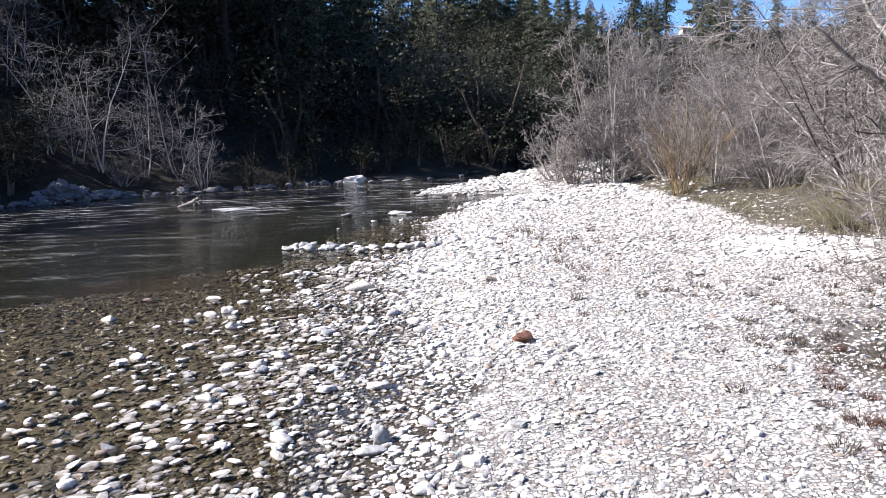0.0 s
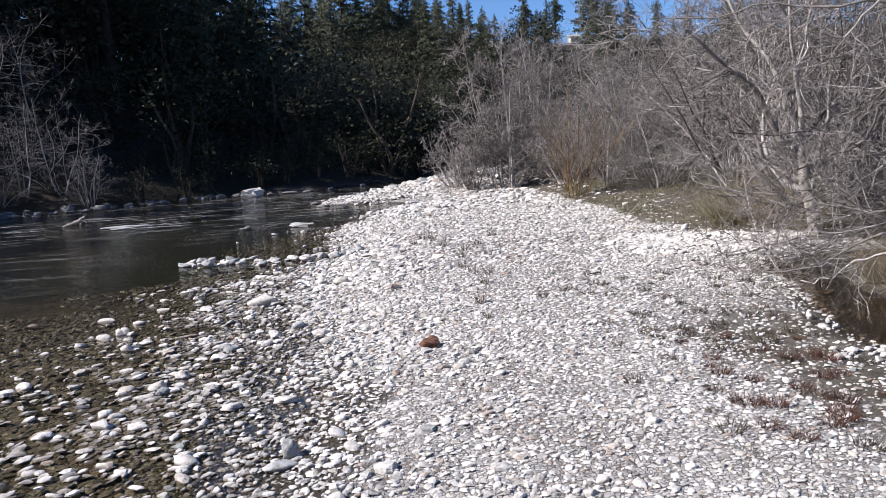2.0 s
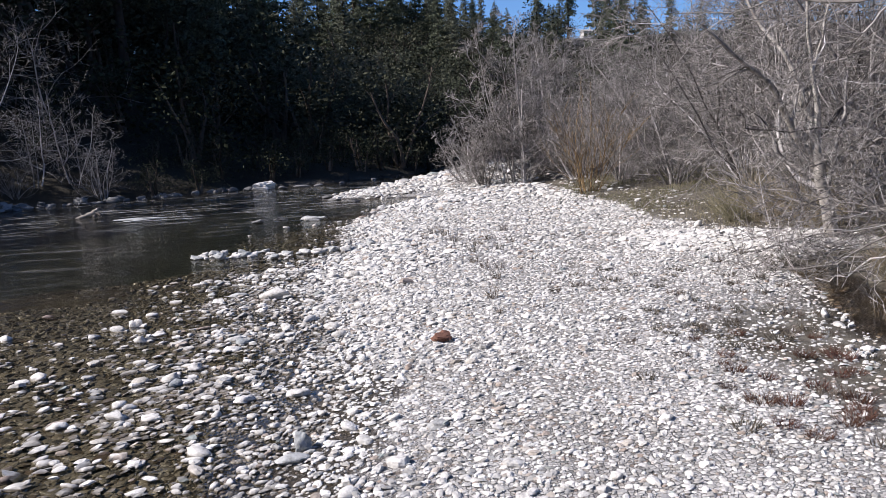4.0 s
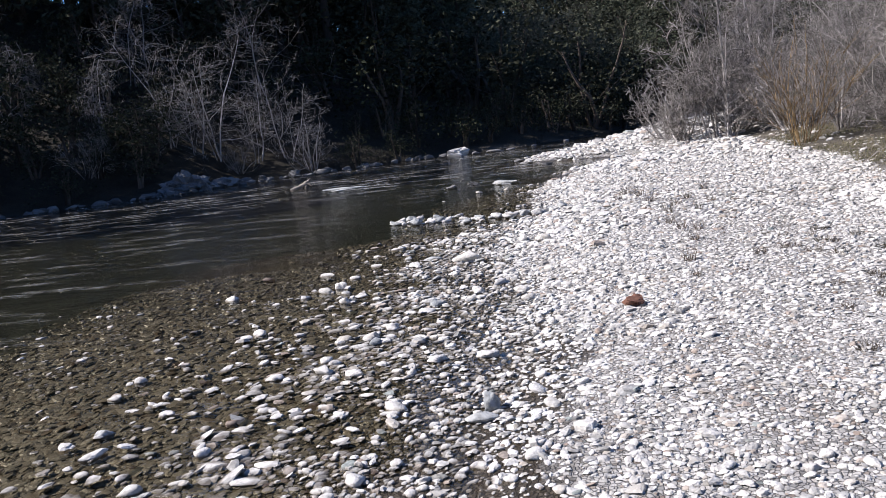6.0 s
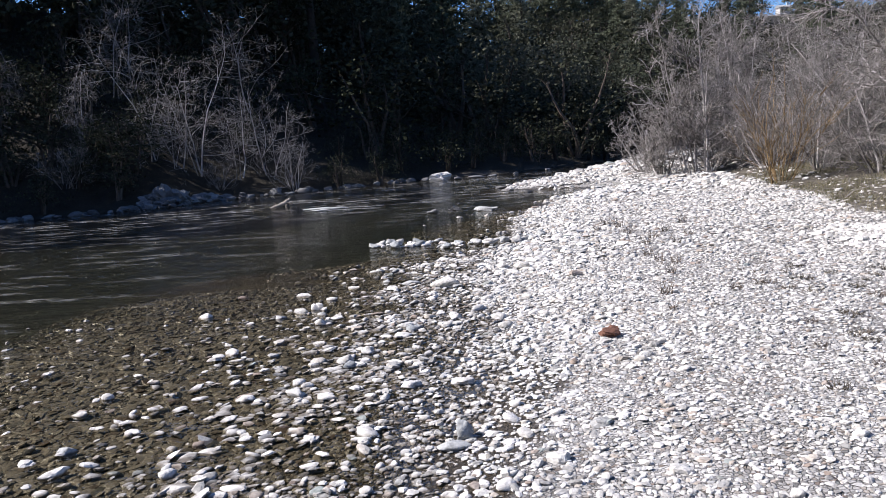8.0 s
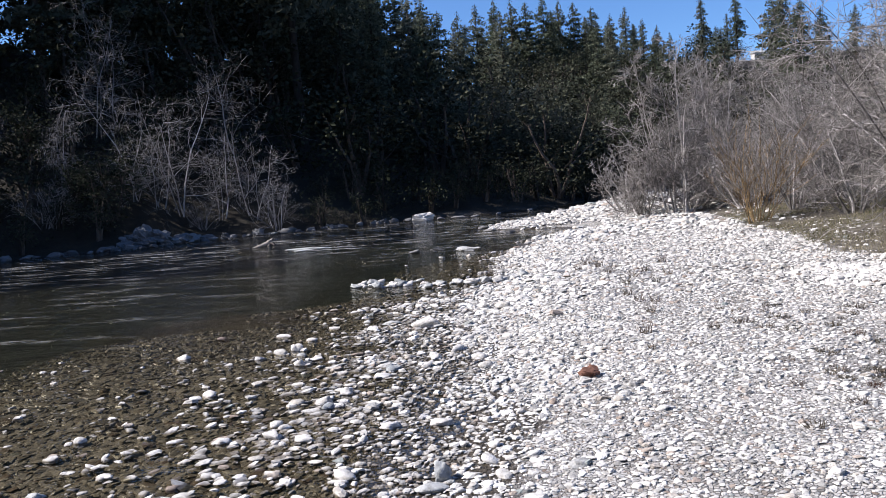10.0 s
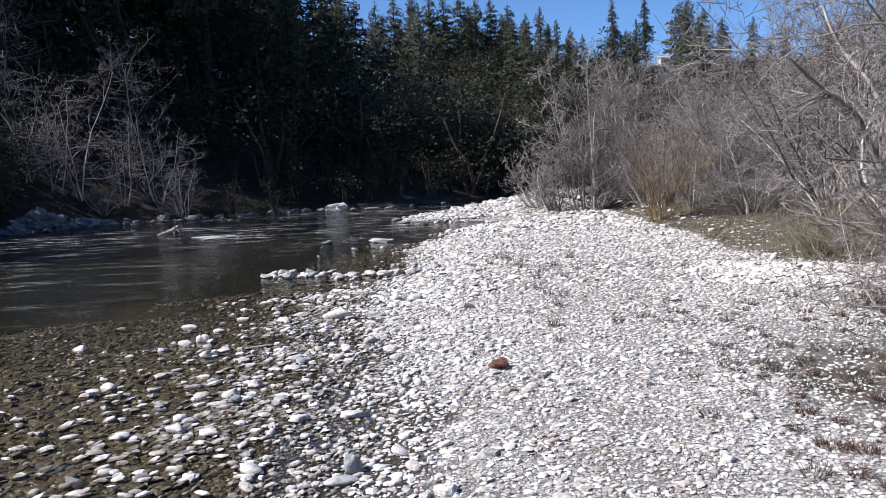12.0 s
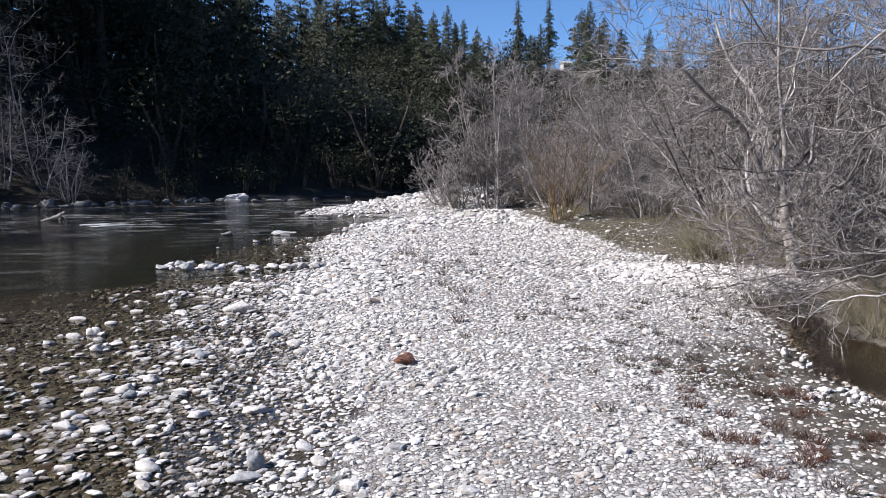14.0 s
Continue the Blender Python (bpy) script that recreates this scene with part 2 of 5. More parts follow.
# ---- mesh helpers ----
def mesh_from(name, verts, faces, mat, smooth=True):
    """A mesh from arrays: verts (n, 3), faces a list of (m, 3) or (m, 4) arrays."""
    me = bpy.data.meshes.new(name)
    verts = np.asarray(verts, np.float32).reshape(-1, 3)
    faces = [np.asarray(f, np.int32) for f in (faces if isinstance(faces, list) else [faces]) if len(f)]
    loops = np.concatenate([f.ravel() for f in faces])
    sizes = np.concatenate([np.full(len(f), f.shape[1], np.int32) for f in faces])
    me.vertices.add(len(verts))
    me.vertices.foreach_set("co", verts.ravel())
    me.loops.add(len(loops))
    me.loops.foreach_set("vertex_index", loops)
    me.polygons.add(len(sizes))
    me.polygons.foreach_set("loop_start", np.concatenate([[0], np.cumsum(sizes)[:-1]]).astype(np.int32))
    me.polygons.foreach_set("use_smooth", np.full(len(sizes), smooth))
    me.update(calc_edges=True)
    me.validate()
    me.materials.append(mat)
    return me


def part(name, me, parent, label=""):
    ob = new(name, me)
    ob.parent = parent
    return tagged(ob, label)


def place(x, y, z, turn=0.0, size=1.0, lean=(0, 0)):
    return Matrix.LocRotScale((x, y, z), Euler((radians(lean[0]), radians(lean[1]), radians(turn))), Vector((size,) * 3 if np.isscalar(size) else size))


def ball(segments, rings):
    """A unit sphere as arrays, in triangles."""
    v = [(0, 0, 1)]
    for r in range(1, rings):
        a = math.pi * r / rings
        for s in range(segments):
            b = 2 * math.pi * (s + 0.5 * (r % 2)) / segments
            v.append((math.sin(a) * math.cos(b), math.sin(a) * math.sin(b), math.cos(a)))
    v.append((0, 0, -1))
    f, last = [], len(v) - 1
    for s in range(segments):
        t = (s + 1) % segments
        f.append((0, 1 + s, 1 + t))
        for r in range(rings - 2):
            a, b = 1 + r * segments, 1 + (r + 1) * segments
            f += [(a + s, b + s, b + t), (a + s, b + t, a + t)]
        e = 1 + (rings - 2) * segments
        f.append((last, e + t, e + s))
    return np.array(v), np.array(f)


def pebble(rng, segments, rings, rough=0.24):
    """A worn stone: a squashed ball with uneven sides and some flattened faces."""
    v, f = ball(segments, rings)
    off = Vector(rng.uniform(-50, 50, 3))
    k = np.array([1 + rough * 2 * noise.noise(Vector(p) * 1.1 + off) + rough * 0.8 * noise.noise(Vector(p) * 2.7 + off) for p in v])
    v = v * k[:, None]
    for _ in range(6):
        d = rng.normal(size=3)
        d /= np.linalg.norm(d)
        cut = rng.uniform(0.5, 0.8)
        over = np.maximum(v @ d - cut, 0)
        v = v - over[:, None] * d * 0.85
    return v, f


def turn_z(a):
    c, s, o, l = np.cos(a), np.sin(a), np.zeros_like(a), np.ones_like(a)
    return np.stack([c, -s, o, s, c, o, o, o, l], -1).reshape(-1, 3, 3)


# ---- lie of the land ----
SHORE_Y = [-80, 0, 3, 5.6, 8.7, 12, 13.3, 15, 18, 23, 24.3, 25.8, 27.2, 28.2, 30, 33, 36, 45, 55, 75, 110]
SHORE_X = [1.5, -0.75, -0.85, -0.95, -1.4, -1.75, -1.3, -1.5, -1.6, -1.4, -0.7, 0.9, -0.2, -2.6, -3.5, -3.5, -2.0, 0.2, 2.6, 8, 18]
GRASS_Y = [-80, 2, 6, 9, 10.5, 11.3, 13.9, 16.9, 19.5, 25, 30, 40, 55, 80]
GRASS_X = [6.5, 5.6, 5.4, 6.2, 6.2, 5.3, 4.7, 5.0, 4.8, 4.6, 4.2, 5.5, 9, 18]
POOL_Y = [-7, -3, 2, 4.8, 5.8, 6.4, 7.1, 7.7, 8.3, 9.0, 9.5]
POOL_L = [7.2, 5.2, 4.2, 3.75, 3.8, 4.0, 4.2, 4.4, 4.5, 4.6, 4.9]
POOL_R = [4.2, 6.4, 6.2, 5.6, 5.1, 4.9, 4.85, 5.0, 5.1, 5.0, 4.7]
FAR_BANK = [(-60, -80), (-46, 0), (-38, 20), (-30, 30), (-26, 33.2), (-22.3, 34.6), (-20.4, 38), (-17, 39.6), (-14, 41.6), (-10.5, 44.6), (-6, 45.2), (-3, 47), (-0.5, 52), (3, 62), (8, 75), (18, 110), (60, 260)]


def smooth(a, b, x):
    t = np.clip((x - a) / (b - a), 0, 1)
    return t * t * (3 - 2 * t)


def wave(x, y, scale, seed=0.0):
    """Soft cheap undulation in -1..1."""
    x, y = x / scale + seed, y / scale - seed * 0.7
    return (np.sin(1.3 * x + 0.7 * np.sin(0.9 * y)) + np.sin(1.1 * y + 0.8 * np.sin(1.2 * x + 1)) + np.sin(0.8 * x + 1.7 * y + seed)) / 3


def beyond(x, y):
    """Metres behind the far bank's water line; negative on the river's side."""
    best, inside = np.full(np.shape(x), 1e9), np.zeros(np.shape(x), bool)
    for (ax, ay), (bx, by) in zip(FAR_BANK, FAR_BANK[1:]):
        ux, uy = bx - ax, by - ay
        t = np.clip(((x - ax) * ux + (y - ay) * uy) / (ux * ux + uy * uy), 0, 1)
        best = np.minimum(best, np.hypot(x - ax - t * ux, y - ay - t * uy))
    ring = FAR_BANK + [(300, 2600), (-2600, 2600), (-2600, -2600), (-60, -2600)]
    for (ax, ay), (bx, by) in zip(ring, ring[1:] + ring[:1]):
        if ay != by:
            inside = inside ^ (((ay > y) != (by > y)) & (x < (bx - ax) * (y - ay) / (by - ay) + ax))
    return np.where(inside, best, -best)


def land(x, y):
    """Ground height, and the share of grassy soil and of forest floor."""
    x, y = np.asarray(x, float), np.asarray(y, float)
    e = x - np.interp(y, SHORE_Y, SHORE_X) + 0.12 * wave(x, y, 0.5)
    bar = WATER + 0.17 * (1 - np.exp(-(np.maximum(e, 0) * (0.58 + 0.4 * smooth(6, 10, y))) ** 1.5)) + 0.018 * wave(x, y, 0.4, 11) * smooth(0, 0.5, e) + 0.02 * wave(x, y, 0.9) * smooth(0, 1.5, e) + 0.012 * wave(x, y, 0.3, 2)
    bar = bar + 0.10 * smooth(14, 30, y) * smooth(0.5, 5, e)
    bed = WATER + (0.014 + 0.108 * smooth(11, 15, y)) * np.maximum(e, -4.4) + np.maximum(0.11 * np.minimum(e + 4.4, 0), -0.7) + 0.012 * wave(x, y, 0.35, 3)
    z = np.where(e > 0, bar, bed)
    g = x - np.interp(y, GRASS_Y, GRASS_X) + 0.25 * wave(x, y, 0.7, 5)
    soil = smooth(-0.4, 0.4, g)
    z = z + 0.28 * smooth(-0.2, 2.5, g) + 0.05 * soil * wave(x, y, 0.6, 7)
    pl, pr = np.interp(y, POOL_Y, POOL_L), np.interp(y, POOL_Y, POOL_R)
    inside = np.where(y < 9.6, np.minimum(x - pl, pr - x), -2)
    shelf = POND + 0.012 + np.where(inside > 0, np.maximum(-0.3 * inside, -0.1), 0.06 * np.minimum(-inside, 3) ** 1.3) + 0.012 * wave(x, y, 0.4, 8)
    wet_z = np.where(x < pr + 0.1, np.minimum(z, shelf), np.where(inside > -0.4, shelf + (z - shelf) * smooth(0.0, -0.4, inside), z))
    z = z + (wet_z - z) * smooth(9.9, 8.3, y)
    damp = np.where(y < 9.6, smooth(1.7, 3.2, x + 0.35 * wave(x, y, 0.5, 6)), 0) * smooth(8.2, 5.6, y)
    soil = np.maximum(soil, np.maximum(0.8 * smooth(-0.6, 0.1, inside), 0.75 * damp))
    soil = np.maximum(soil, smooth(-0.1, 0.2, x - pr) * smooth(9.6, 8.8, y))
    d = beyond(x, y)
    az = np.degrees(np.arctan2(x, np.maximum(y, 1)))
    slope = 0.1 + 0.6 * smooth(-4, -34, az)
    cap = 14 + 46 * smooth(-4, -34, az)
    dd = np.maximum(d, 0)
    hill = WATER + 0.35 * np.minimum(dd, 2.5) + cap * (1 - np.exp(-slope * np.maximum(dd - 2, 0) / cap)) + 0.2 * wave(x, y, 2.0, 4) * smooth(0, 3, d)
    near = np.where(d > -4, WATER - 0.6 * smooth(0, -4, d), z)
    z = np.where(d > 0, hill, np.where(e < -2.5, np.minimum(z, np.maximum(z, near)), z))
    back = 0.35 * np.maximum(y - 72, 0) * smooth(-40, 5, x)
    z = z + 40 * (1 - np.exp(-back / 40))
    # made-up spurs and a cut in the hill, to shade or sun the woods
    yy = y + 0.158 * np.maximum(-20 - x, 0)
    # hill lowered so that sun reaches the trees further on
    z = np.where(d > 0, z - (z - WATER) * 0.85 * smooth(55, 71, yy) * smooth(-32, -50, x), z)
    # gap for the sun onto the pale trees; the added spurs block it elsewhere
    sun_gap = smooth(36.5, 39.0, yy) * smooth(48.5, 45, yy)
    z = z + 30 * (1 - np.exp(-0.9 * np.maximum(-x - 44, 0) / 30)) * (1 - sun_gap) * smooth(80, 58, yy) * smooth(4, 14, d)
    # unseen slopes added behind and to the side, to block low sky light
    rear = 45 * (1 - np.exp(-0.55 * np.maximum(-y - 22, 0) / 45)) + 40 * (1 - np.exp(-0.5 * np.maximum(x - 38, 0) / 40)) * smooth(45, 5, y)
    z = z + rear
    z = np.where(np.hypot(x, y) > 260, z * np.exp(-(np.hypot(x, y) - 260) / 300), z)
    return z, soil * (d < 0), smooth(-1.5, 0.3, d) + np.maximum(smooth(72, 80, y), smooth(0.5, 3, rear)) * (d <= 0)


def spaced(lo, hi, fine_lo, fine_hi, step, grow):
    """Grid lines, fine in the middle and wider outwards."""
    mid = list(np.arange(fine_lo, fine_hi + step / 2, step))
    a, s = [], step
    while (a[-1] if a else fine_hi) < hi:
        s *= grow
        a.append((a[-1] if a else fine_hi) + s)
    b, s = [], step
    while (b[-1] if b else fine_lo) > lo:
        s *= grow
        b.append((b[-1] if b else fine_lo) - s)
    return np.array(b[::-1] + mid + a)


def build_ground():
    xs, ys = spaced(-2500, 2500, -6, 7, 0.17, 1.085), spaced(-2500, 2500, 1.5, 17, 0.17, 1.07)
    gx, gy = np.meshgrid(xs, ys)
    z, soil, forest = land(gx, gy)
    v = np.stack([gx, gy, z], -1).reshape(-1, 3)
    w, h = len(xs), len(ys)
    i = (np.arange(h - 1)[:, None] * w + np.arange(w - 1)).ravel()
    me = mesh_from("ground", v, np.stack([i, i + 1, i + w + 1, i + w], -1), M_GROUND)
    layer = me.color_attributes.new("cover", "FLOAT_COLOR", "POINT")
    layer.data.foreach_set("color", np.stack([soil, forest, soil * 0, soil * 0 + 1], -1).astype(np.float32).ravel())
    return tagged(new("ground", me), "pale gravel bar with grassy bank and wooded hillside", "ground", kind="structure")


def build_water(name, ys, left, right, level, mat, label):
    rows = np.array([[(l + (r - l) * k / 12, y, level) for k in range(13)] for y, l, r in zip(ys, left, right)])
    i = (np.arange(len(ys) - 1)[:, None] * 13 + np.arange(12)).ravel()
    ob = new(name, mesh_from(name, rows.reshape(-1, 3), np.stack([i, i + 1, i + 14, i + 13], -1), mat))
    return tagged(ob, label, "water", kind="structure")


def top(x, y):
    return float(land(x, y)[0])


ground = build_ground()
ys = np.concatenate([np.arange(-80, 0, 4), np.arange(0, 84, 0.5)])
build_water("river", ys, np.interp(ys, [-80, 20, 40, 60, 84], [-62, -44, -34, -8, 2]), np.interp(ys, SHORE_Y, SHORE_X) + 0.9, WATER, M_RIVER,
            "clear dark river water with ripples over brown stones")
ys = np.arange(-4.2, 9.9, 0.3)
build_water("pool", ys, np.interp(ys, POOL_Y, POOL_L) - 0.4, np.interp(ys, POOL_Y, POOL_R) + 0.4, POND, M_POOL, "still brown shallow pool beside the gravel bar")


# ---- trees and shrubs ----
def unit(v):
    return v / np.maximum(np.linalg.norm(v, axis=-1, keepdims=True), 1e-9)


def tubes(pts, radii, sides):
    """Tapered tubes along polylines pts (p, n, 3) with radii (p, n)."""
    p, n, _ = pts.shape
    tan = unit(np.gradient(pts, axis=1))
    ref = np.where(np.abs(tan[:, :1, 2:3]) > 0.8, np.array([1.0, 0, 0]), np.array([0, 0, 1.0]))
    a = unit(np.cross(tan, ref))
    b = np.cross(tan, a)
    ang = 2 * np.pi * np.arange(sides) / sides
    ring = a[:, :, None] * np.cos(ang)[:, None] + b[:, :, None] * np.sin(ang)[:, None]
    v = pts[:, :, None] + ring * radii[:, :, None, None]
    i = (np.arange(p)[:, None, None] * n + np.arange(n - 1)[:, None]) * sides
    s = np.arange(sides)
    q = np.stack([i + s, i + (s + 1) % sides, i + sides + (s + 1) % sides, i + sides + s], -1).reshape(-1, 4)
    return v.reshape(-1, 3), q


def paths(rng, start, way, length, n, wiggle, up):
    pts, d, p = [start], unit(way), start
    for _ in range(n):
        d = unit(d + wiggle * rng.normal(size=d.shape) + np.array([0, 0, 1.0]) * up)
        p = p + d * (length / n)[:, None]
        pts.append(p)
    return np.stack(pts, 1)


def sprout(rng, pts, radii, kids, angle, ratio, n, wiggle, up, tmin=0.15, thin=0.6, rmin=0.0025):
    """Side branches along the given polylines: their polylines and radii."""
    p, m, _ = pts.shape
    who = np.repeat(np.arange(p), kids)
    t = rng.uniform(tmin, 0.98, len(who)) * (m - 1)
    i = np.minimum(t.astype(int), m - 2)
    f = (t - i)[:, None]
    at = pts[who, i] * (1 - f) + pts[who, i + 1] * f
    r0 = radii[who, i] * (1 - f[:, 0]) + radii[who, i + 1] * f[:, 0]
    tan = unit(pts[who, i + 1] - pts[who, i])
    side = unit(np.cross(tan, rng.normal(size=tan.shape)))
    a = np.radians(angle) * rng.uniform(0.6, 1.3, len(who))[:, None]
    way = tan * np.cos(a) + side * np.sin(a)
    total = np.linalg.norm(np.diff(pts, axis=1), axis=-1).sum(1)[who]
    length = total * ratio * (1.1 - 0.6 * t / (m - 1)) * rng.uniform(0.6, 1.25, len(who))
    out = paths(rng, at, way, length, n, wiggle, up)
    r = np.maximum(r0 * thin, rmin)[:, None] * np.linspace(1, 0.3, n + 1)
    return out, np.maximum(r, rmin * 0.6)


def joined(bits):
    """Several (verts, quads) in one."""
    v, f, n = [], [], 0
    for a, b in bits:
        v.append(a)
        f.append(b + n)
        n += len(a)
    return np.concatenate(v), np.concatenate(f)


def bare_tree(name, rng, stems, radii, levels, mats, sides=6, stem="stem", main=999):
    """A leafless tree or shrub: stems (p, n, 3) and then one level of side branches after another."""
    root = new(name)
    sets = [(stems, radii)]
    for lv in levels:
        sets.append(sprout(rng, *sets[-1], **lv))
    for k, (s, r) in enumerate(zip(*sets[0])):
        v, f = tubes(s[None], r[None], sides)
        part(stem, mesh_from(stem, v, f, mats[0] if k < main else mats[1]), root)
    v, f = joined([tubes(*sets[1], 4)])
    tagged(part("branchwork", mesh_from("branchwork", v, f, mats[1]), root), kind="stuff")
    v, f = joined([tubes(*s, 3) for s in sets[2:]])
    tagged(part("crown", mesh_from("crown", v, f, mats[2]), root), kind="stuff")
    return root


def fan(rng, count, height, spread, n=7, wiggle=0.09, up=0.05, foot=0.25):
    """Stems that rise from one foot and spread."""
    a = rng.uniform(0, 2 * np.pi, count)
    lean = rng.uniform(0.1, 1, count) * spread
    way = np.stack([np.cos(a) * np.sin(lean), np.sin(a) * np.sin(lean), np.cos(lean)], -1)
    start = np.stack([np.cos(a) * foot * rng.uniform(0.1, 1, count), np.sin(a) * foot * rng.uniform(0.1, 1, count), np.full(count, -0.12)], -1)
    return paths(rng, start, way, height * rng.uniform(0.65, 1.08, count), n, wiggle, up)


def taper(stems, r, rng):
    p, n, _ = stems.shape
    return r * rng.uniform(0.6, 1.2, p)[:, None] * np.linspace(1, 0.22, n)


def thicket_shrub(seed, height=6.3, count=12, spread=0.85, kids=(9, 7, 3), mats=None):
    rng = np.random.default_rng(seed)
    st = fan(rng, count, height, spread, wiggle=0.14)
    lv = [dict(kids=kids[0], angle=58, ratio=0.42, n=5, wiggle=0.2, up=0.02, tmin=0.08),
          dict(kids=kids[1], angle=55, ratio=0.55, n=3, wiggle=0.25, up=0.02, rmin=0.009),
          dict(kids=kids[2], angle=50, ratio=0.7, n=1, wiggle=0.25, up=0.02, rmin=0.0075)]
    return bare_tree("willow_shrub", rng, st, taper(st, 0.03, rng), lv, mats or (M_TWIG_PALE, M_TWIG, M_TWIG))


def copies(first, label, category, group, spots):
    """The first thing at the first spot, and copies of it at the others: (x, y, turn, size)."""
    tagged(first, label, category, group)
    made = [first]
    for k, (x, y, a, s) in enumerate(spots):
        m = place(x, y, top(x, y), a, s)
        if k == 0:
            first.matrix_basis = m
        else:
            c = copy_thing(first, m)
            c.matrix_basis = m
            made.append(c)
    return made


SHRUB = "bare grey-brown willow shrub with dense fine twigs"
copies(thicket_shrub(1), SHRUB, "shrub", "bare shrubs on the bank", [(7.5, 20.6, 0, 0.72), (8.4, 12.6, 70, 1.0), (10.5, 24.5, 200, 1.0), (12.6, 15.5, 20, 0.95), (9.5, 9.0, 250, 0.7), (19, 17, 10, 1.0)])
copies(thicket_shrub(2), SHRUB, "shrub", "bare shrubs on the bank", [(7.8, 16.6, 0, 0.95), (7.2, 23.8, 100, 0.65), (9.8, 18.5, 200, 1.0), (11.2, 11.3, 30, 0.75), (10, 35, 280, 1.0), (17, 25, 130, 1.1), (13, 8.5, 60, 0.8)])
copies(thicket_shrub(3, 6.8, 10, 0.7), SHRUB, "shrub", "bare shrubs on the bank", [(7.2, 14.2, 0, 0.8), (8.6, 28, 60, 0.85), (10.4, 14.6, 130, 0.85), (13.5, 20.5, 220, 1.05), (7.4, 32, 300, 0.85), (11.5, 6.8, 45, 0.7)])


def birch_clump(seed):
    rng = np.random.default_rng(seed)
    st = np.concatenate([fan(rng, 7, 5.9, 0.22, n=8, wiggle=0.06, up=0.05, foot=0.6), fan(rng, 4, 4.0, 0.8, n=8, wiggle=0.1, up=0.02, foot=0.6)])
    lv = [dict(kids=15, angle=52, ratio=0.34, n=4, wiggle=0.18, up=0.03, tmin=0.1, rmin=0.012),
          dict(kids=7, angle=45, ratio=0.5, n=3, wiggle=0.22, up=0.02, rmin=0.011),
          dict(kids=4, angle=45, ratio=0.7, n=1, wiggle=0.2, up=0.0, rmin=0.009)]
    return bare_tree("alder_clump", rng, st, taper(st, 0.04, rng), lv, (M_BIRCH, M_TWIG, M_TWIG))


copies(birch_clump(5), "clump of slender bare alders with pale trunks", "tree", "bare trees", [(3.8, 27.0, 0, 1.0), (5.4, 30.4, 120, 0.95), (6.2, 34, 70, 1.0)])
copies(thicket_shrub(6, 2.6, 12, 0.9, (6, 5, 4), (M_TWIG_PALE, M_TWIG, M_TWIG)), "low spreading bare shrub at the foot of the alders", "shrub", "bare shrubs on the bank",
       [(2.7, 27.9, 0, 1.05), (4.6, 29, 90, 1.1), (2.4, 29.8, 30, 1.2), (6.4, 22.3, 180, 0.9), (6.9, 19.3, 250, 0.9), (5.9, 25.5, 20, 1.2), (6.9, 10.7, 10, 0.9), (7.7, 10.0, 60, 1.0), (8.4, 11.2, 120, 1.1), (6.6, 11.9, 200, 0.8), (7.5, 12.6, 300, 1.0), (8.9, 9.4, 30, 1.0)])


def golden_willow(seed):
    rng = np.random.default_rng(seed)
    st = fan(rng, 26, 2.7, 0.75, n=6, wiggle=0.1, up=0.05, foot=0.3)
    lv = [dict(kids=8, angle=28, ratio=0.45, n=3, wiggle=0.12, up=0.06, tmin=0.2, rmin=0.007),
          dict(kids=5, angle=32, ratio=0.55, n=2, wiggle=0.14, up=0.05, rmin=0.0065)]
    return bare_tree("golden_willow", rng, st, taper(st, 0.011, rng), lv, (M_ORANGE, M_ORANGE, M_TWIG), 4)


copies(golden_willow(8), "golden-stemmed bare willow bush on the bank", "shrub", "", [(4.95, 20.4, 0, 1.05)])


def line(points, n=9):
    """A smooth polyline of n points through the given ones."""
    p = np.array(points, float)
    t = np.linspace(0, len(p) - 1, n)
    i = np.clip(t.astype(int), 0, len(p) - 2)
    f = (t - i)[:, None]
    p0, p1, p2, p3 = p[np.maximum(i - 1, 0)], p[i], p[i + 1], p[np.minimum(i + 2, len(p) - 1)]
    return 0.5 * (2 * p1 + (p2 - p0) * f + (2 * p0 - 5 * p1 + 4 * p2 - p3) * f**2 + (3 * p1 - p0 - 3 * p2 + p3) * f**3)


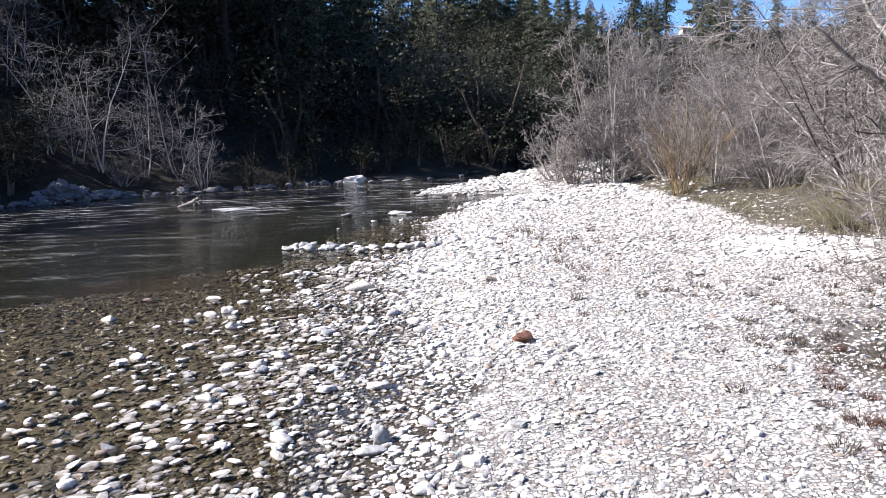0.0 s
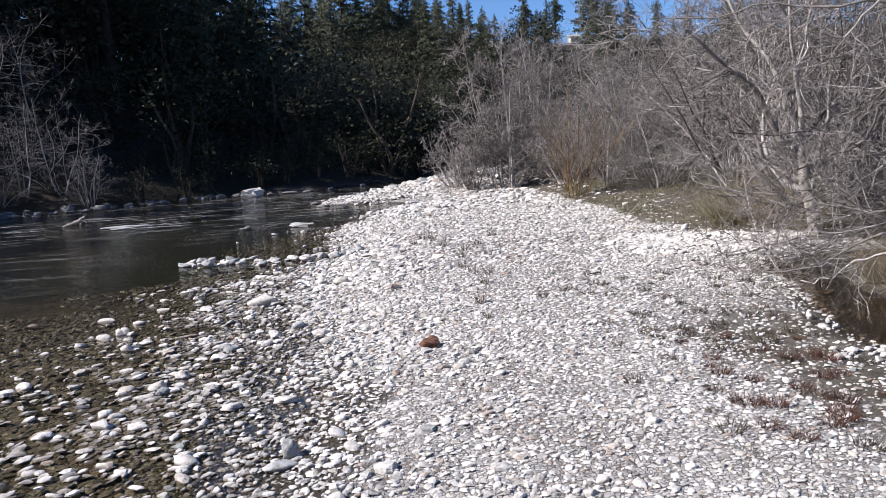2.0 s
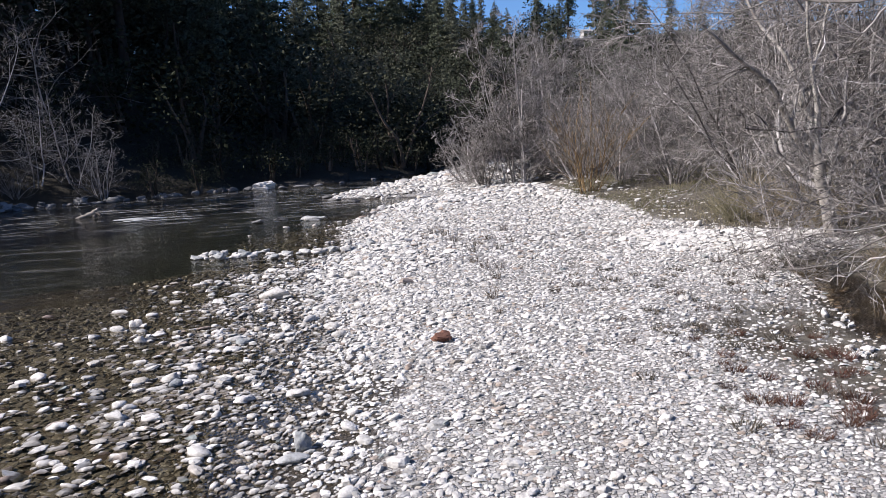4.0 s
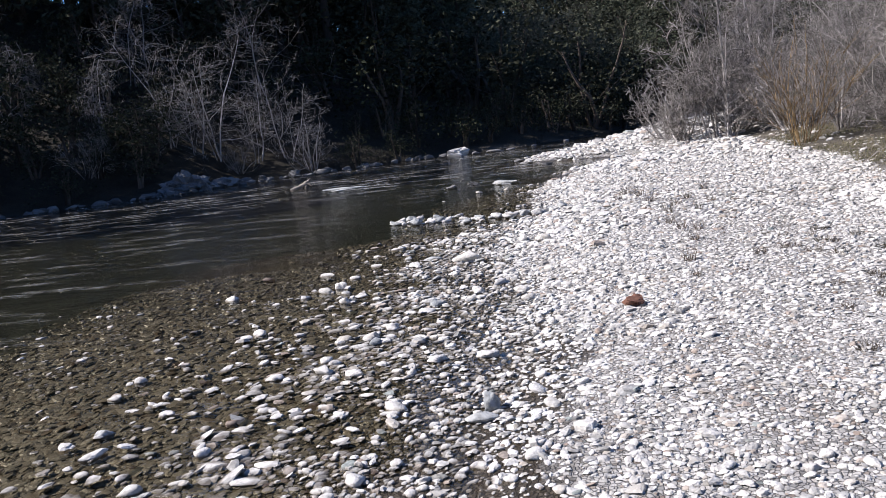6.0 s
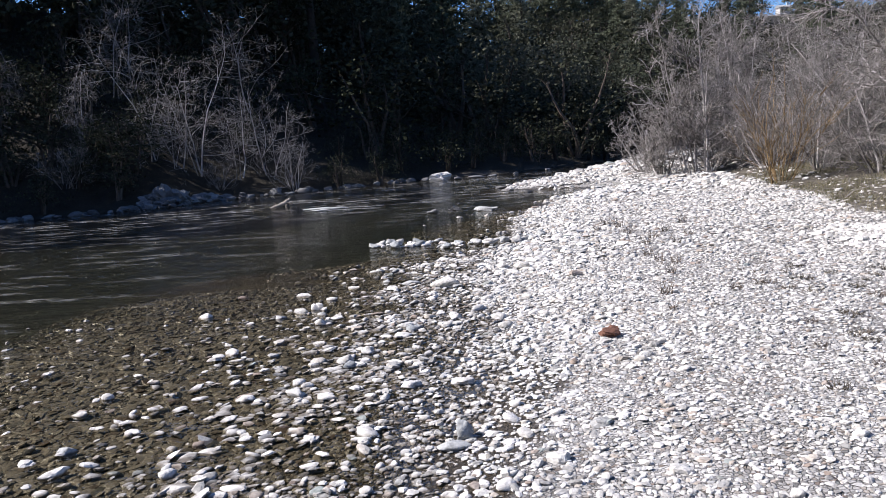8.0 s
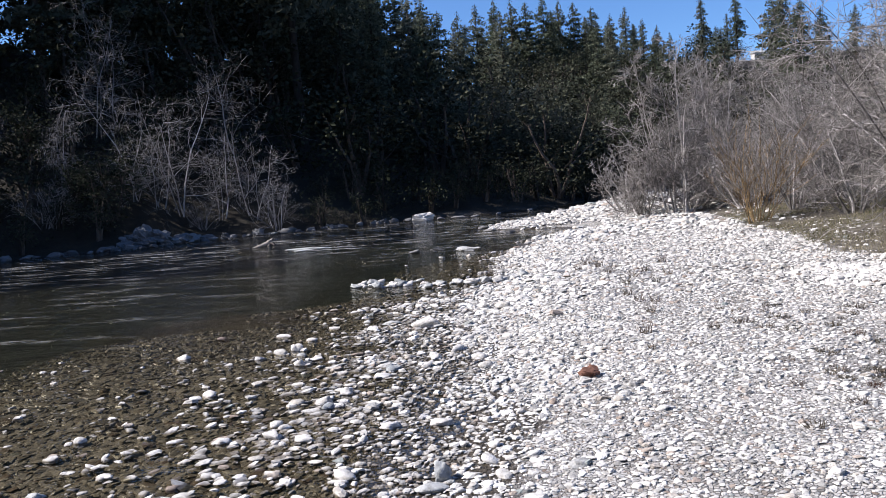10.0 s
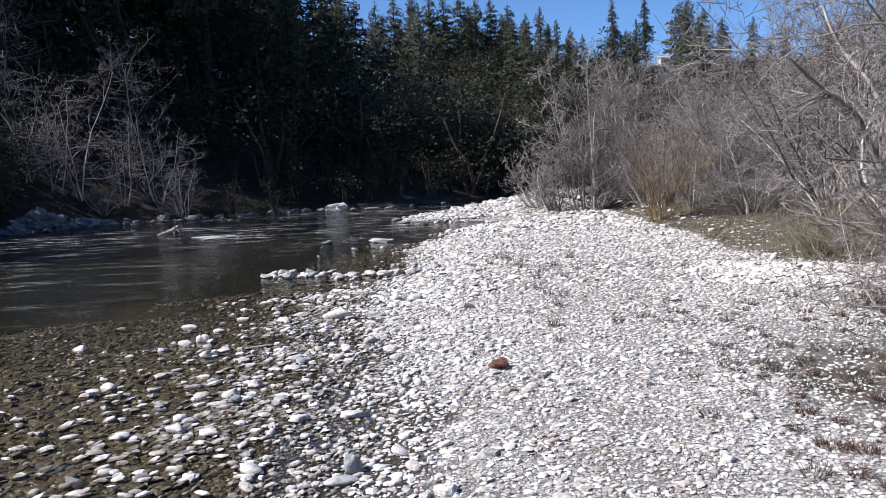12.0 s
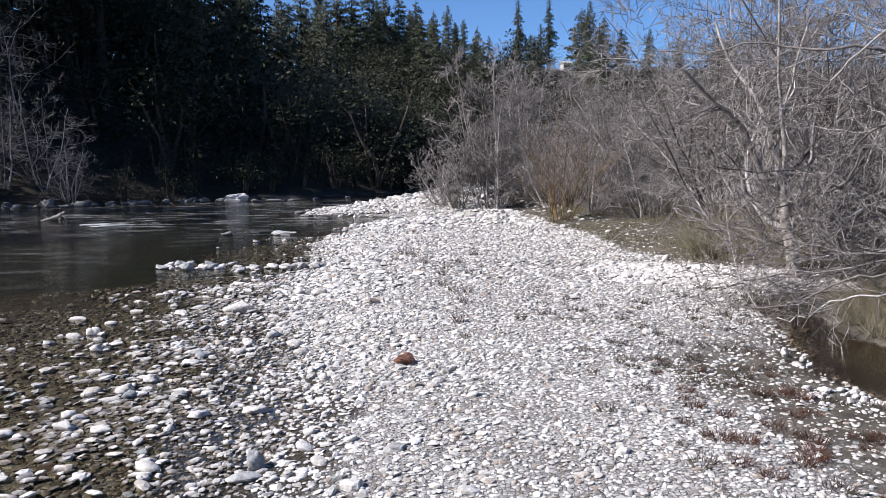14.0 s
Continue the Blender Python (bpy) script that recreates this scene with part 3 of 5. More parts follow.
def leaning_alder():
    """The old tree over the pool: forked pale limbs, long arching branches."""
    rng = np.random.default_rng(11)
    limbs = [[(0.1, 0.1, -0.2), (-0.05, 0.05, 0.4), (-0.15, 0, 0.74), (-0.24, 0, 1.17), (-0.22, 0, 1.67), (-0.31, -0.05, 2.03), (-0.34, -0.05, 2.5), (-0.44, -0.15, 3.1), (-0.56, -0.25, 4.3)],
             [(-0.2, 0, 0.95), (-0.3, 0, 1.12), (-0.42, 0, 1.28), (-0.66, -0.05, 1.64), (-0.91, -0.15, 2.0), (-1.22, -0.25, 2.32), (-1.51, -0.35, 2.5), (-1.95, -0.45, 2.9)],
             [(-0.24, 0, 1.2), (-0.27, 0, 1.42), (-0.36, 0.05, 1.82), (-0.52, 0.05, 2.2), (-0.67, 0.15, 2.65), (-0.85, 0.25, 2.9), (-1.1, 0.4, 3.6)],
             [(-0.42, 0, 1.32), (-0.3, 0.05, 1.6), (-0.25, 0.1, 2.0), (-0.05, 0.2, 2.7), (0.2, 0.2, 3.6)],
             [(2.6, -1.2, -0.2), (2.2, -1.6, 1.4), (1.0, -2.0, 2.5), (-0.37, -2.25, 2.8), (-0.84, -1.95, 2.84), (-1.21, -1.75, 2.94), (-1.59, -1.55, 2.97), (-1.92, -1.25, 2.93), (-2.47, -0.95, 3.0)],
             [(2.2, -1.6, 1.4), (1.2, -2.2, 2.6), (0.2, -2.3, 3.2), (-0.45, -2.25, 2.96), (-0.81, -2.25, 2.67), (-0.95, -2.25, 2.45), (-1.18, -2.25, 2.53), (-1.4, -2.25, 2.9)],
             [(2.2, -1.6, 1.4), (1.1, -1.8, 2.2), (0.0, -1.75, 2.06), (-0.22, -1.55, 1.72), (-0.41, -1.25, 1.34), (-0.52, -0.95, 1.14)]]
    low = [[(1.6, -2.0, 0.2), (0.06, -1.75, 0.96), (-0.13, -1.45, 1.16), (-0.35, -1.15, 1.37), (-0.43, -0.75, 1.52), (-1.13, -0.85, 1.48), (-1.58, -0.95, 1.56), (-1.77, -1.05, 1.76)],
           [(1.8, -2.2, 0.3), (0.6, -2.3, 0.65), (-0.25, -2.25, 0.61), (-0.57, -1.85, 0.57), (-0.83, -1.45, 0.68), (-1.14, -1.15, 0.75), (-1.58, -0.75, 0.82)],
           [(1.8, -2.4, 0.3), (0.5, -2.8, 0.75), (-0.6, -2.75, 0.57), (-0.9, -2.35, 0.44), (-1.24, -1.95, 0.33), (-1.42, -1.55, 0.19), (-1.61, -1.15, 0.26)],
           [(1.8, -2.4, 0.2), (0.4, -2.9, 0.6), (-0.73, -2.95, 0.47), (-1.01, -2.75, 0.39), (-1.2, -2.45, 0.19), (-1.48, -2.15, 0.0), (-1.77, -1.85, 0.0), (-1.85, -1.55, 0.17)],
           [(1.7, -2.6, 0.1), (0.3, -3.1, 0.5), (-0.86, -3.15, 0.3), (-1.13, -2.95, 0.24), (-1.37, -2.75, 0.03), (-1.53, -2.45, -0.06)],
           [(1.7, -2.1, 0.3), (0.6, -2.2, 0.7), (-0.25, -2.25, 0.63), (-0.45, -1.85, 0.56), (-0.76, -1.45, 0.52), (-0.99, -1.05, 0.64), (-1.31, -0.75, 0.68), (-1.72, -0.45, 0.95)],
           [(2.0, -0.5, 1.3), (1.1, -0.6, 1.2), (0.3, -0.8, 0.9), (-0.4, -1.0, 0.6), (-1.1, -1.2, 0.35)],
           [(0.1, 0.0, 1.1), (-0.5, -0.2, 0.95), (-1.1, -0.3, 0.75), (-1.7, -0.4, 0.7)]]
    for _ in range(7):
        a, c = rng.uniform((0.9, -1.6, 0.4), (2.4, -0.1, 1.3)), rng.uniform((-1.7, -2.3, 0.05), (-0.3, -0.6, 0.6))
        low.append([a, a * 0.65 + c * 0.35 + rng.normal(size=3) * 0.12, a * 0.3 + c * 0.7 + rng.normal(size=3) * 0.12, c])
    st = np.stack([line(p, 17) for p in limbs + low])
    st[:, 1:] += rng.normal(size=st[:, 1:].shape) * 0.018
    r = np.array([0.1, 0.06, 0.055, 0.03, 0.022, 0.018, 0.018] + [0.015, 0.015, 0.014, 0.015, 0.013, 0.014, 0.012, 0.012] + [0.009] * 7)[:, None] * np.linspace(1, 0.32, 17)
    r[0] *= np.interp(np.linspace(0, 1, 17), [0, 0.35, 0.5, 1], [1, 1, 0.6, 0.4])
    r[7:] *= np.linspace(1, 1.3, 17)
    lv = [dict(kids=9, angle=55, ratio=0.4, n=6, wiggle=0.25, up=0.02, tmin=0.15, thin=0.5, rmin=0.005),
          dict(kids=6, angle=50, ratio=0.5, n=3, wiggle=0.25, up=0.02, rmin=0.005),
          dict(kids=4, angle=50, ratio=0.6, n=2, wiggle=0.4, up=0.0, rmin=0.004)]
    t = bare_tree("leaning_alder", rng, st, r, lv, (M_OLDBARK, M_TWIG_PALE, M_TWIG), 9, "limb", 4)
    t.matrix_basis = place(5.85, 9.75, 0.08)
    return tagged(t, "old leaning alder with pale forked limbs over the pool", "tree")


leaning_alder()


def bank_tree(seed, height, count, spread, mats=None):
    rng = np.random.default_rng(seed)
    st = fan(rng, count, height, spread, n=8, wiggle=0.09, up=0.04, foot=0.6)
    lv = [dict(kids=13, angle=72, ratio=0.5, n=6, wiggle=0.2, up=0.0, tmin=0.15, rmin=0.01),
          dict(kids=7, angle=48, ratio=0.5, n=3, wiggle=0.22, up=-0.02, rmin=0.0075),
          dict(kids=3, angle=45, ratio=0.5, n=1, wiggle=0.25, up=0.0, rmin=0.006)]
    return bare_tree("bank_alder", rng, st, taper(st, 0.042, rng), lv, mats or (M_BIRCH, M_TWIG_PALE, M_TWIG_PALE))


def draped_tree(seed):
    """A leafless tree hung with strands of dry vine."""
    rng = np.random.default_rng(seed)
    st = fan(rng, 2, 7.0, 0.2, n=8, wiggle=0.1, up=0.04, foot=0.3)
    lv = [dict(kids=16, angle=70, ratio=0.28, n=5, wiggle=0.2, up=-0.03, tmin=0.3, rmin=0.014),
          dict(kids=9, angle=80, ratio=1.1, n=5, wiggle=0.16, up=-0.5, tmin=0.1, rmin=0.009),
          dict(kids=2, angle=40, ratio=0.4, n=2, wiggle=0.25, up=-0.25, rmin=0.008)]
    return bare_tree("draped_tree", rng, st, taper(st, 0.06, rng), lv, (M_TWIG, M_TWIG, M_TWIG))


def arching_shrub(seed):
    """Long bare stems that arch out over the water."""
    rng = np.random.default_rng(seed)
    st = fan(rng, 9, 4.4, 1.0, n=8, wiggle=0.08, up=-0.07, foot=0.5)
    lv = [dict(kids=7, angle=45, ratio=0.45, n=4, wiggle=0.16, up=-0.05, tmin=0.3, rmin=0.012),
          dict(kids=4, angle=45, ratio=0.5, n=2, wiggle=0.2, up=-0.05, rmin=0.009),
          dict(kids=2, angle=45, ratio=0.5, n=1, wiggle=0.2, up=0.0, rmin=0.008)]
    return bare_tree("arching_shrub", rng, st, taper(st, 0.04, rng), lv, (M_TWIG_PALE, M_TWIG_PALE, M_TWIG))


BANK = "pale leafless alder on the shaded far bank"
BARE = "bare trees on the far bank"
copies(bank_tree(21, 7.4, 3, 0.3), BANK, "tree", BARE, [(-22.4, 40.2, 0, 1.0), (-25.0, 38.9, 140, 0.85)])
copies(bank_tree(22, 6.6, 3, 0.36), BANK, "tree", BARE, [(-18.6, 41.2, 0, 1.0), (-20.6, 40.7, 260, 0.9), (-23.7, 39.7, 200, 0.95)])
# darker bark and twig colours here stand in for dimmer light on these trees
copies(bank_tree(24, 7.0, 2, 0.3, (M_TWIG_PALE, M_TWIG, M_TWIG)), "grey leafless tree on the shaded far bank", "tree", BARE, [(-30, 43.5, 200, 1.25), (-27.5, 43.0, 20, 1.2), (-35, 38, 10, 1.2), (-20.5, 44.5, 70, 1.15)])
copies(draped_tree(25), "grey leafless tree draped with dry vines", "tree", BARE, [(-28.9, 38.2, 0, 1.0), (-33.5, 38.5, 130, 0.9)])
copies(arching_shrub(26), "bare shrub with long stems arching over the water", "shrub", "bare shrubs on the far bank", [(-33.8, 33.6, 30, 1.1), (-28.0, 35.2, 190, 0.6), (-37, 29, 80, 1.2)])
copies(thicket_shrub(23, 3.9, 12, 0.6, (5, 4, 3), (M_TWIG_PALE, M_TWIG, M_TWIG)), "pale bare shrub at the far water's edge", "shrub", "bare shrubs on the far bank", [(-16.9, 40.5, 0, 1.0), (-21, 39.4, 100, 0.6), (-27.5, 35.5, 200, 0.8), (-32, 31, 20, 0.9)])


# ---- evergreen woods ----
def leaves(rng, at, size, drop=0.0, broad=0.32):
    """One bent leaf spray, two triangles on a fold, at every point."""
    n = len(at)
    a = unit(rng.normal(size=(n, 3)) + np.array([0, 0, -drop]))
    b = unit(np.cross(a, rng.normal(size=(n, 3))))
    c = np.cross(a, b)
    s = (size * rng.uniform(0.6, 1.4, n))[:, None]
    v = np.stack([at - a * s * 0.5, at + b * s * broad + c * s * 0.1, at + a * s * 0.5, at - b * s * broad + c * s * 0.1], 1)
    i = np.arange(n)[:, None] * 4
    return v.reshape(-1, 3), np.concatenate([i + np.array([0, 1, 2]), i + np.array([0, 2, 3])])


def oak(seed, height=8.0, width=6.0, count=950, mat=None, leaf=0.24):
    """A rounded evergreen: a forked trunk and a crown of many lobes with gaps."""
    rng = np.random.default_rng(seed)
    root = new("live_oak")
    st = fan(rng, 3, height * 0.75, 0.4, n=5, wiggle=0.12, up=0.03, foot=0.2)
    r = taper(st, 0.14, rng)
    limbs = sprout(rng, st, r, 5, 55, 0.45, 3, 0.15, 0.05, tmin=0.3, rmin=0.02)
    for s, q in zip(st, r):
        part("stem", mesh_from("stem", *tubes(s[None], q[None], 5), M_DARKBARK), root)
    tagged(part("limbwork", mesh_from("limbwork", *tubes(*limbs, 3), M_DARKBARK), root), kind="stuff")
    low = rng.uniform((-width * 0.42, -width * 0.42, height * 0.06), (width * 0.42, width * 0.42, height * 0.45), (10, 3))
    lobes = np.concatenate([limbs[0][:, -1], limbs[0][:, 2], low, rng.normal(size=(10, 3)) * (width * 0.28, width * 0.28, height * 0.2) + (0, 0, height * 0.55)])
    k = rng.integers(0, len(lobes), count)
    d = unit(rng.normal(size=(count, 3))) * (rng.uniform(0.3, 1, count) ** 0.5)[:, None] * width * 0.155
    v, f = leaves(rng, lobes[k] + d * (1, 1, 0.7), leaf * (height / 8) ** 0.5)
    tagged(part("crown", mesh_from("crown", v, f, mat or M_OAK_SHADED, False), root), kind="stuff")
    return root


def conifer(seed, height=22.0, radius=3.2, rows=30, gap=0.12, full=0.66):
    """A tall fir: straight trunk, whorls of drooping boughs with needle sprays, a ragged outline."""
    rng = np.random.default_rng(seed)
    root = new("conifer")
    trunk = line([(0, 0, -0.5), (0.05, 0, height * 0.5), (0, 0.03, height)], 8)[None]
    v, f = tubes(trunk, np.linspace(0.3, 0.03, 8)[None], 7)
    part("trunk", mesh_from("trunk", v, f, M_DARKBARK), root)
    at = []
    bough, wide = [], []
    tiers = rng.uniform(0.75, 1.25, 14)
    for k in range(rows * 4):
        t = (k / (rows * 4 - 1)) ** 0.9
        h = height * (gap + (0.985 - gap) * t) + rng.uniform(-0.5, 0.5)
        reach = radius * (1 - t) ** full * (0.6 + 0.4 * min(1, t * 6)) * tiers[int(t * 13.9)] * rng.uniform(0.6, 1.2) + 0.15
        a, n = rng.uniform(0, 2 * np.pi), max(2, int(reach * 4.6))
        s = np.linspace(0.2, 1, n)
        p = np.stack([np.cos(a) * reach * s, np.sin(a) * reach * s, h + reach * (0.15 * s - 0.3 * s**1.5)], -1)
        if k % 4 == 0:
            bough.append(line([p[0] * (0, 0, 1), p[n // 2], p[-1]], 3))
        for w in (-1, 1, 0):
            side = np.array([-np.sin(a), np.cos(a), 0]) * w * (0.2 * (1.25 - s) * reach)[:, None]
            at.append(p + side + rng.normal(size=p.shape) * 0.16)
            wide.append(np.full(n, 0.28 + 0.36 * min(1.0, reach / 2.2)))
    v, f = tubes(np.stack(bough), np.full((len(bough), 3), 0.03) * [1, 0.7, 0.3], 3)
    tagged(part("boughwork", mesh_from("boughwork", v, f, M_DARKBARK), root), kind="stuff")
    at = np.concatenate(at)
    v, f = leaves(rng, at, np.concatenate(wide), 0.7, 0.24)
    tagged(part("crown", mesh_from("crown", v, f, M_NEEDLE, False), root), kind="stuff")
    return root


wood = np.random.default_rng(77)


def scatter(count, az, dist, low=0.8, high=1.2, gap=4.0, keep=lambda x, y: True):
    """Spots between two bearings and two distances behind the far bank's water line."""
    out, tries = [], 0
    while len(out) < count and tries < 60000:
        tries += 1
        a, r = math.radians(wood.uniform(*az)), math.sqrt(wood.uniform(30**2, 230**2))
        x, y = r * math.sin(a), r * math.cos(a)
        d = float(beyond(x, y))
        if dist[0] < d < dist[1] and keep(x, y) and all((x - p[0]) ** 2 + (y - p[1]) ** 2 > gap * gap for p in out):
            out.append((x, y, wood.uniform(0, 360), wood.uniform(low, high)))
    return out


# the trees of the skyline: bearing, and the height angle of the top
RIDGE = [(-20, 19.5), (-18, 18.5), (-16, 17.5), (-14.2, 16.5), (-12.4, 15.4), (-11.5, 14.6), (-10.5, 14.2), (-9.3, 13.2), (-7.8, 12.9), (-6.4, 13.4), (-5.0, 13.6), (-3.7, 13.3), (-2.6, 13.2), (-1.3, 13.4), (-0.2, 13.0), (0.9, 12.8), (2.2, 12.3), (3.5, 11.6),
         (4.6, 12.0), (5.8, 11.0), (6.8, 10.4), (7.7, 9.8), (9.9, 12.5), (10.8, 9.8), (12.2, 12.5), (13.4, 7.2), (14.6, 11.4), (15.2, 12.0), (16.2, 10.8), (17.5, 10.0), (19.5, 9.8)]


def clear(x, y):
    """Leaves the stand of pale trees on the far bank free in front."""
    return not (-33.5 < math.degrees(math.atan2(x, y)) < -21 and float(beyond(x, y)) < 5)


def sunny(x, y):
    """The slope above the stand of pale trees, kept low so that the sun reaches them."""
    return -70 < x < -20 and 36 < y - 0.158 * (x + 20) < 46.5


def under(spots, tall, ease=0.8):
    """Trims the trees in front of the skyline so that none rises over it."""
    out = []
    for x, y, a, s in spots:
        az, r = math.degrees(math.atan2(x, y)), math.hypot(x, y)
        lim = (1.68 + r * math.tan(math.radians(float(np.interp(az, [p[0] for p in RIDGE], [p[1] for p in RIDGE])) - ease)) - top(x, y)) / tall
        s = min(s, max(lim, 0.25)) if az > -20 else s
        s = min(s, 4.8 / tall) if sunny(x, y) else s
        out.append((x, y, a, (1.25 * s, 1.25 * s, s)))
    return out


def bend_slope(count, r0, r1, low, high, az0=-3, az1=26):
    """Spots on the slope beyond the bend, on both sides of the way the river takes; a gap leaves the camera's view of
    the house free.
    """
    out = []
    for _ in range(count):
        a, r = math.radians(wood.uniform(az0, az1)), wood.uniform(r0, r1)
        if not 12.3 < math.degrees(a) < 14.3:
            out.append((r * math.sin(a), r * math.cos(a), wood.uniform(0, 360), wood.uniform(low, high)))
    return out


OAK = "dark evergreen oak on the shaded hillside"
FIR = "tall dark green fir on the wooded hillside"
spots = scatter(74, (-64, 16), (1.5, 26), 0.85, 1.3, 3.6, clear) + scatter(14, (-4, 9), (1.0, 32), 0.9, 1.3, 3.6) + scatter(30, (-38, -9), (5, 34), 1.0, 1.5, 3.0) + [(12.4, 62, 0, 1.2), (15.5, 66, 90, 1.3), (19, 70, 40, 1.3), (23, 68, 40, 1.4), (10.5, 70, 10, 1.3)] + bend_slope(36, 74, 112, 0.9, 1.5)
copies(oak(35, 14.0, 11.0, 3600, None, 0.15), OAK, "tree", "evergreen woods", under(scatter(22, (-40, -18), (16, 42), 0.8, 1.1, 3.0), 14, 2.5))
copies(oak(36, 9.0, 8.0, 3000, M_OAK_SUNLIT, 0.15), "evergreen oak on the slope, leaf colour lightened for sun", "tree", "evergreen woods", under(bend_slope(22, 66, 92, 0.8, 1.3, -15, 4), 9, 3.5))
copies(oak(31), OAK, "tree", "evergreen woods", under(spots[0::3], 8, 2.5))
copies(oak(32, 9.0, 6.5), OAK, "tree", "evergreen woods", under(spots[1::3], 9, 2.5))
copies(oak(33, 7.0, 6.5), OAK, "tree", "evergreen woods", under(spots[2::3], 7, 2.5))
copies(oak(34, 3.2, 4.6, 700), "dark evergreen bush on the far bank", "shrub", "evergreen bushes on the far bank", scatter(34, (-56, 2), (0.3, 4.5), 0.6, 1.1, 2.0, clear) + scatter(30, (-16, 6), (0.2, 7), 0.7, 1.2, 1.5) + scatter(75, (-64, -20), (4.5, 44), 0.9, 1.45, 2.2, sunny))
# firs left out where they would block the sun
spots = scatter(48, (-62, -14), (14, 62), 0.8, 1.25, 5.2, lambda x, y: not sunny(x, y) and not (x < -33 and y > 57)) + scatter(40, (-18, 14), (18, 75), 0.5, 0.85, 5.5) + bend_slope(16, 88, 125, 0.4, 0.65)
FIRS = [conifer(41), conifer(42, 24, 3.9, 32), conifer(43, 19, 3.6, 27), conifer(44, 26, 2.7, 38, 0.3, 0.85)]
TALL = (22, 24, 19, 26)
ridge = [[], [], [], []]
for n, (a, up) in enumerate(RIDGE):
    r = wood.uniform(118, 150) if a > -11 else wood.uniform(85, 105)
    x, y = r * math.sin(math.radians(a)), r * math.cos(math.radians(a))
    k = 3 if a in (9.9, 12.2) else n % 3
    ridge[k].append((x, y, wood.uniform(0, 360), h := (1.68 + r * math.tan(math.radians(up)) - top(x, y)) / TALL[k]))
    if k < 3:
        w = wood.uniform(1.0, 1.5)
        ridge[k][-1] = (*ridge[k][-1][:3], (w * h, w * h, h))
for k in range(4):
    copies(FIRS[k], FIR, "tree", "evergreen woods", under(spots[k::4], TALL[k]) + ridge[k])

# ---- single stones, driftwood ----
rock_rng = np.random.default_rng(9)


def boulder(name, x, y, sizes, mat, label, category="stone", turn=0.0, sink=0.3, rough=0.22, lean=(0, 0), base=None, group="", worn=True):
    """One stone with its own shape; sizes are its full length, width and height."""
    v, f = pebble(rock_rng, 18, 11, rough)
    v = v + 0.035 * np.array([noise.noise_vector(Vector(p) * 3.1 + Vector((x, y, 0))) for p in v])
    if not worn:
        v = v + 0.09 * np.array([noise.noise_vector(Vector(p) * 2.3 + Vector((y, x, 1))) for p in v])
    ob = new(name, mesh_from(name, v, f, mat, worn))
    z = (top(x, y) if base is None else base) + sizes[2] * (0.5 - sink)
    ob.matrix_basis = place(x, y, z, turn, tuple(s / 1.7 for s in sizes), lean)
    return tagged(ob, label, category, group)


boulder("red_stone", 0.25, 6.15, (0.165, 0.125, 0.11), M_RED, "angular red-brown stone alone on the pale cobbles", turn=15, sink=0.15, rough=0.34, worn=False)
boulder("upright_stone", -0.72, 4.16, (0.1, 0.075, 0.11), M_GREY, "grey stone standing on edge among cobbles", turn=20, sink=0.15, lean=(-18, 8), rough=0.3)
boulder("flat_stone", -0.76, 3.98, (0.2, 0.1, 0.05), M_GREY, "flat blue-grey stone lying by the upright one", turn=20, sink=0.1)
boulder("pale_stone", -1.81, 9.33, (0.38, 0.24, 0.16), M_WHITE, "broad white stone at the water's edge", turn=-8, sink=0.25)
PALE = "pale stone standing out of the shallow water"
for x, y, l, h in ((-1.36, 7.45, 0.17, 0.15), (-3.4, 8.04, 0.27, 0.13), (-3.24, 8.2, 0.19, 0.19), (-3.55, 7.77, 0.14, 0.12), (-2.9, 7.4, 0.16, 0.17), (-2.85, 7.75, 0.2, 0.08), (-4.35, 7.35, 0.17, 0.09), (-3.4, 4.47, 0.15, 0.13),
                   (-3.43, 3.92, 0.17, 0.13), (-3.27, 4.78, 0.2, 0.1), (-3.25, 5.87, 0.2, 0.09), (-2.42, 9.62, 0.3, 0.12), (-1.74, 6.98, 0.18, 0.13), (-2.83, 9.85, 0.18, 0.11), (-2.1, 5.9, 0.2, 0.14), (-2.03, 5.75, 0.16, 0.1),
                   (-0.9, 5.24, 0.2, 0.1), (-1.34, 5.2, 0.2, 0.09), (-2.0, 6.22, 0.18, 0.14), (-2.2, 5.0, 0.16, 0.12), (-1.95, 4.95, 0.2, 0.1), (-2.6, 4.95, 0.2, 0.11), (-4.3, 5.6, 0.17, 0.08), (-1.2, 10.4, 0.2, 0.14), (-0.9, 10.2, 0.22, 0.16)):
    boulder("water_stone", x, y, (l * 0.78, l * 0.55, h * 0.66), M_WHITE if (x * 10) % 1 < 0.6 else M_GREY, PALE, turn=rock_rng.uniform(-30, 30), sink=0.22, rough=0.34, group="stones in the shallows")
ROW = "pale stone in a low row jutting into the river"
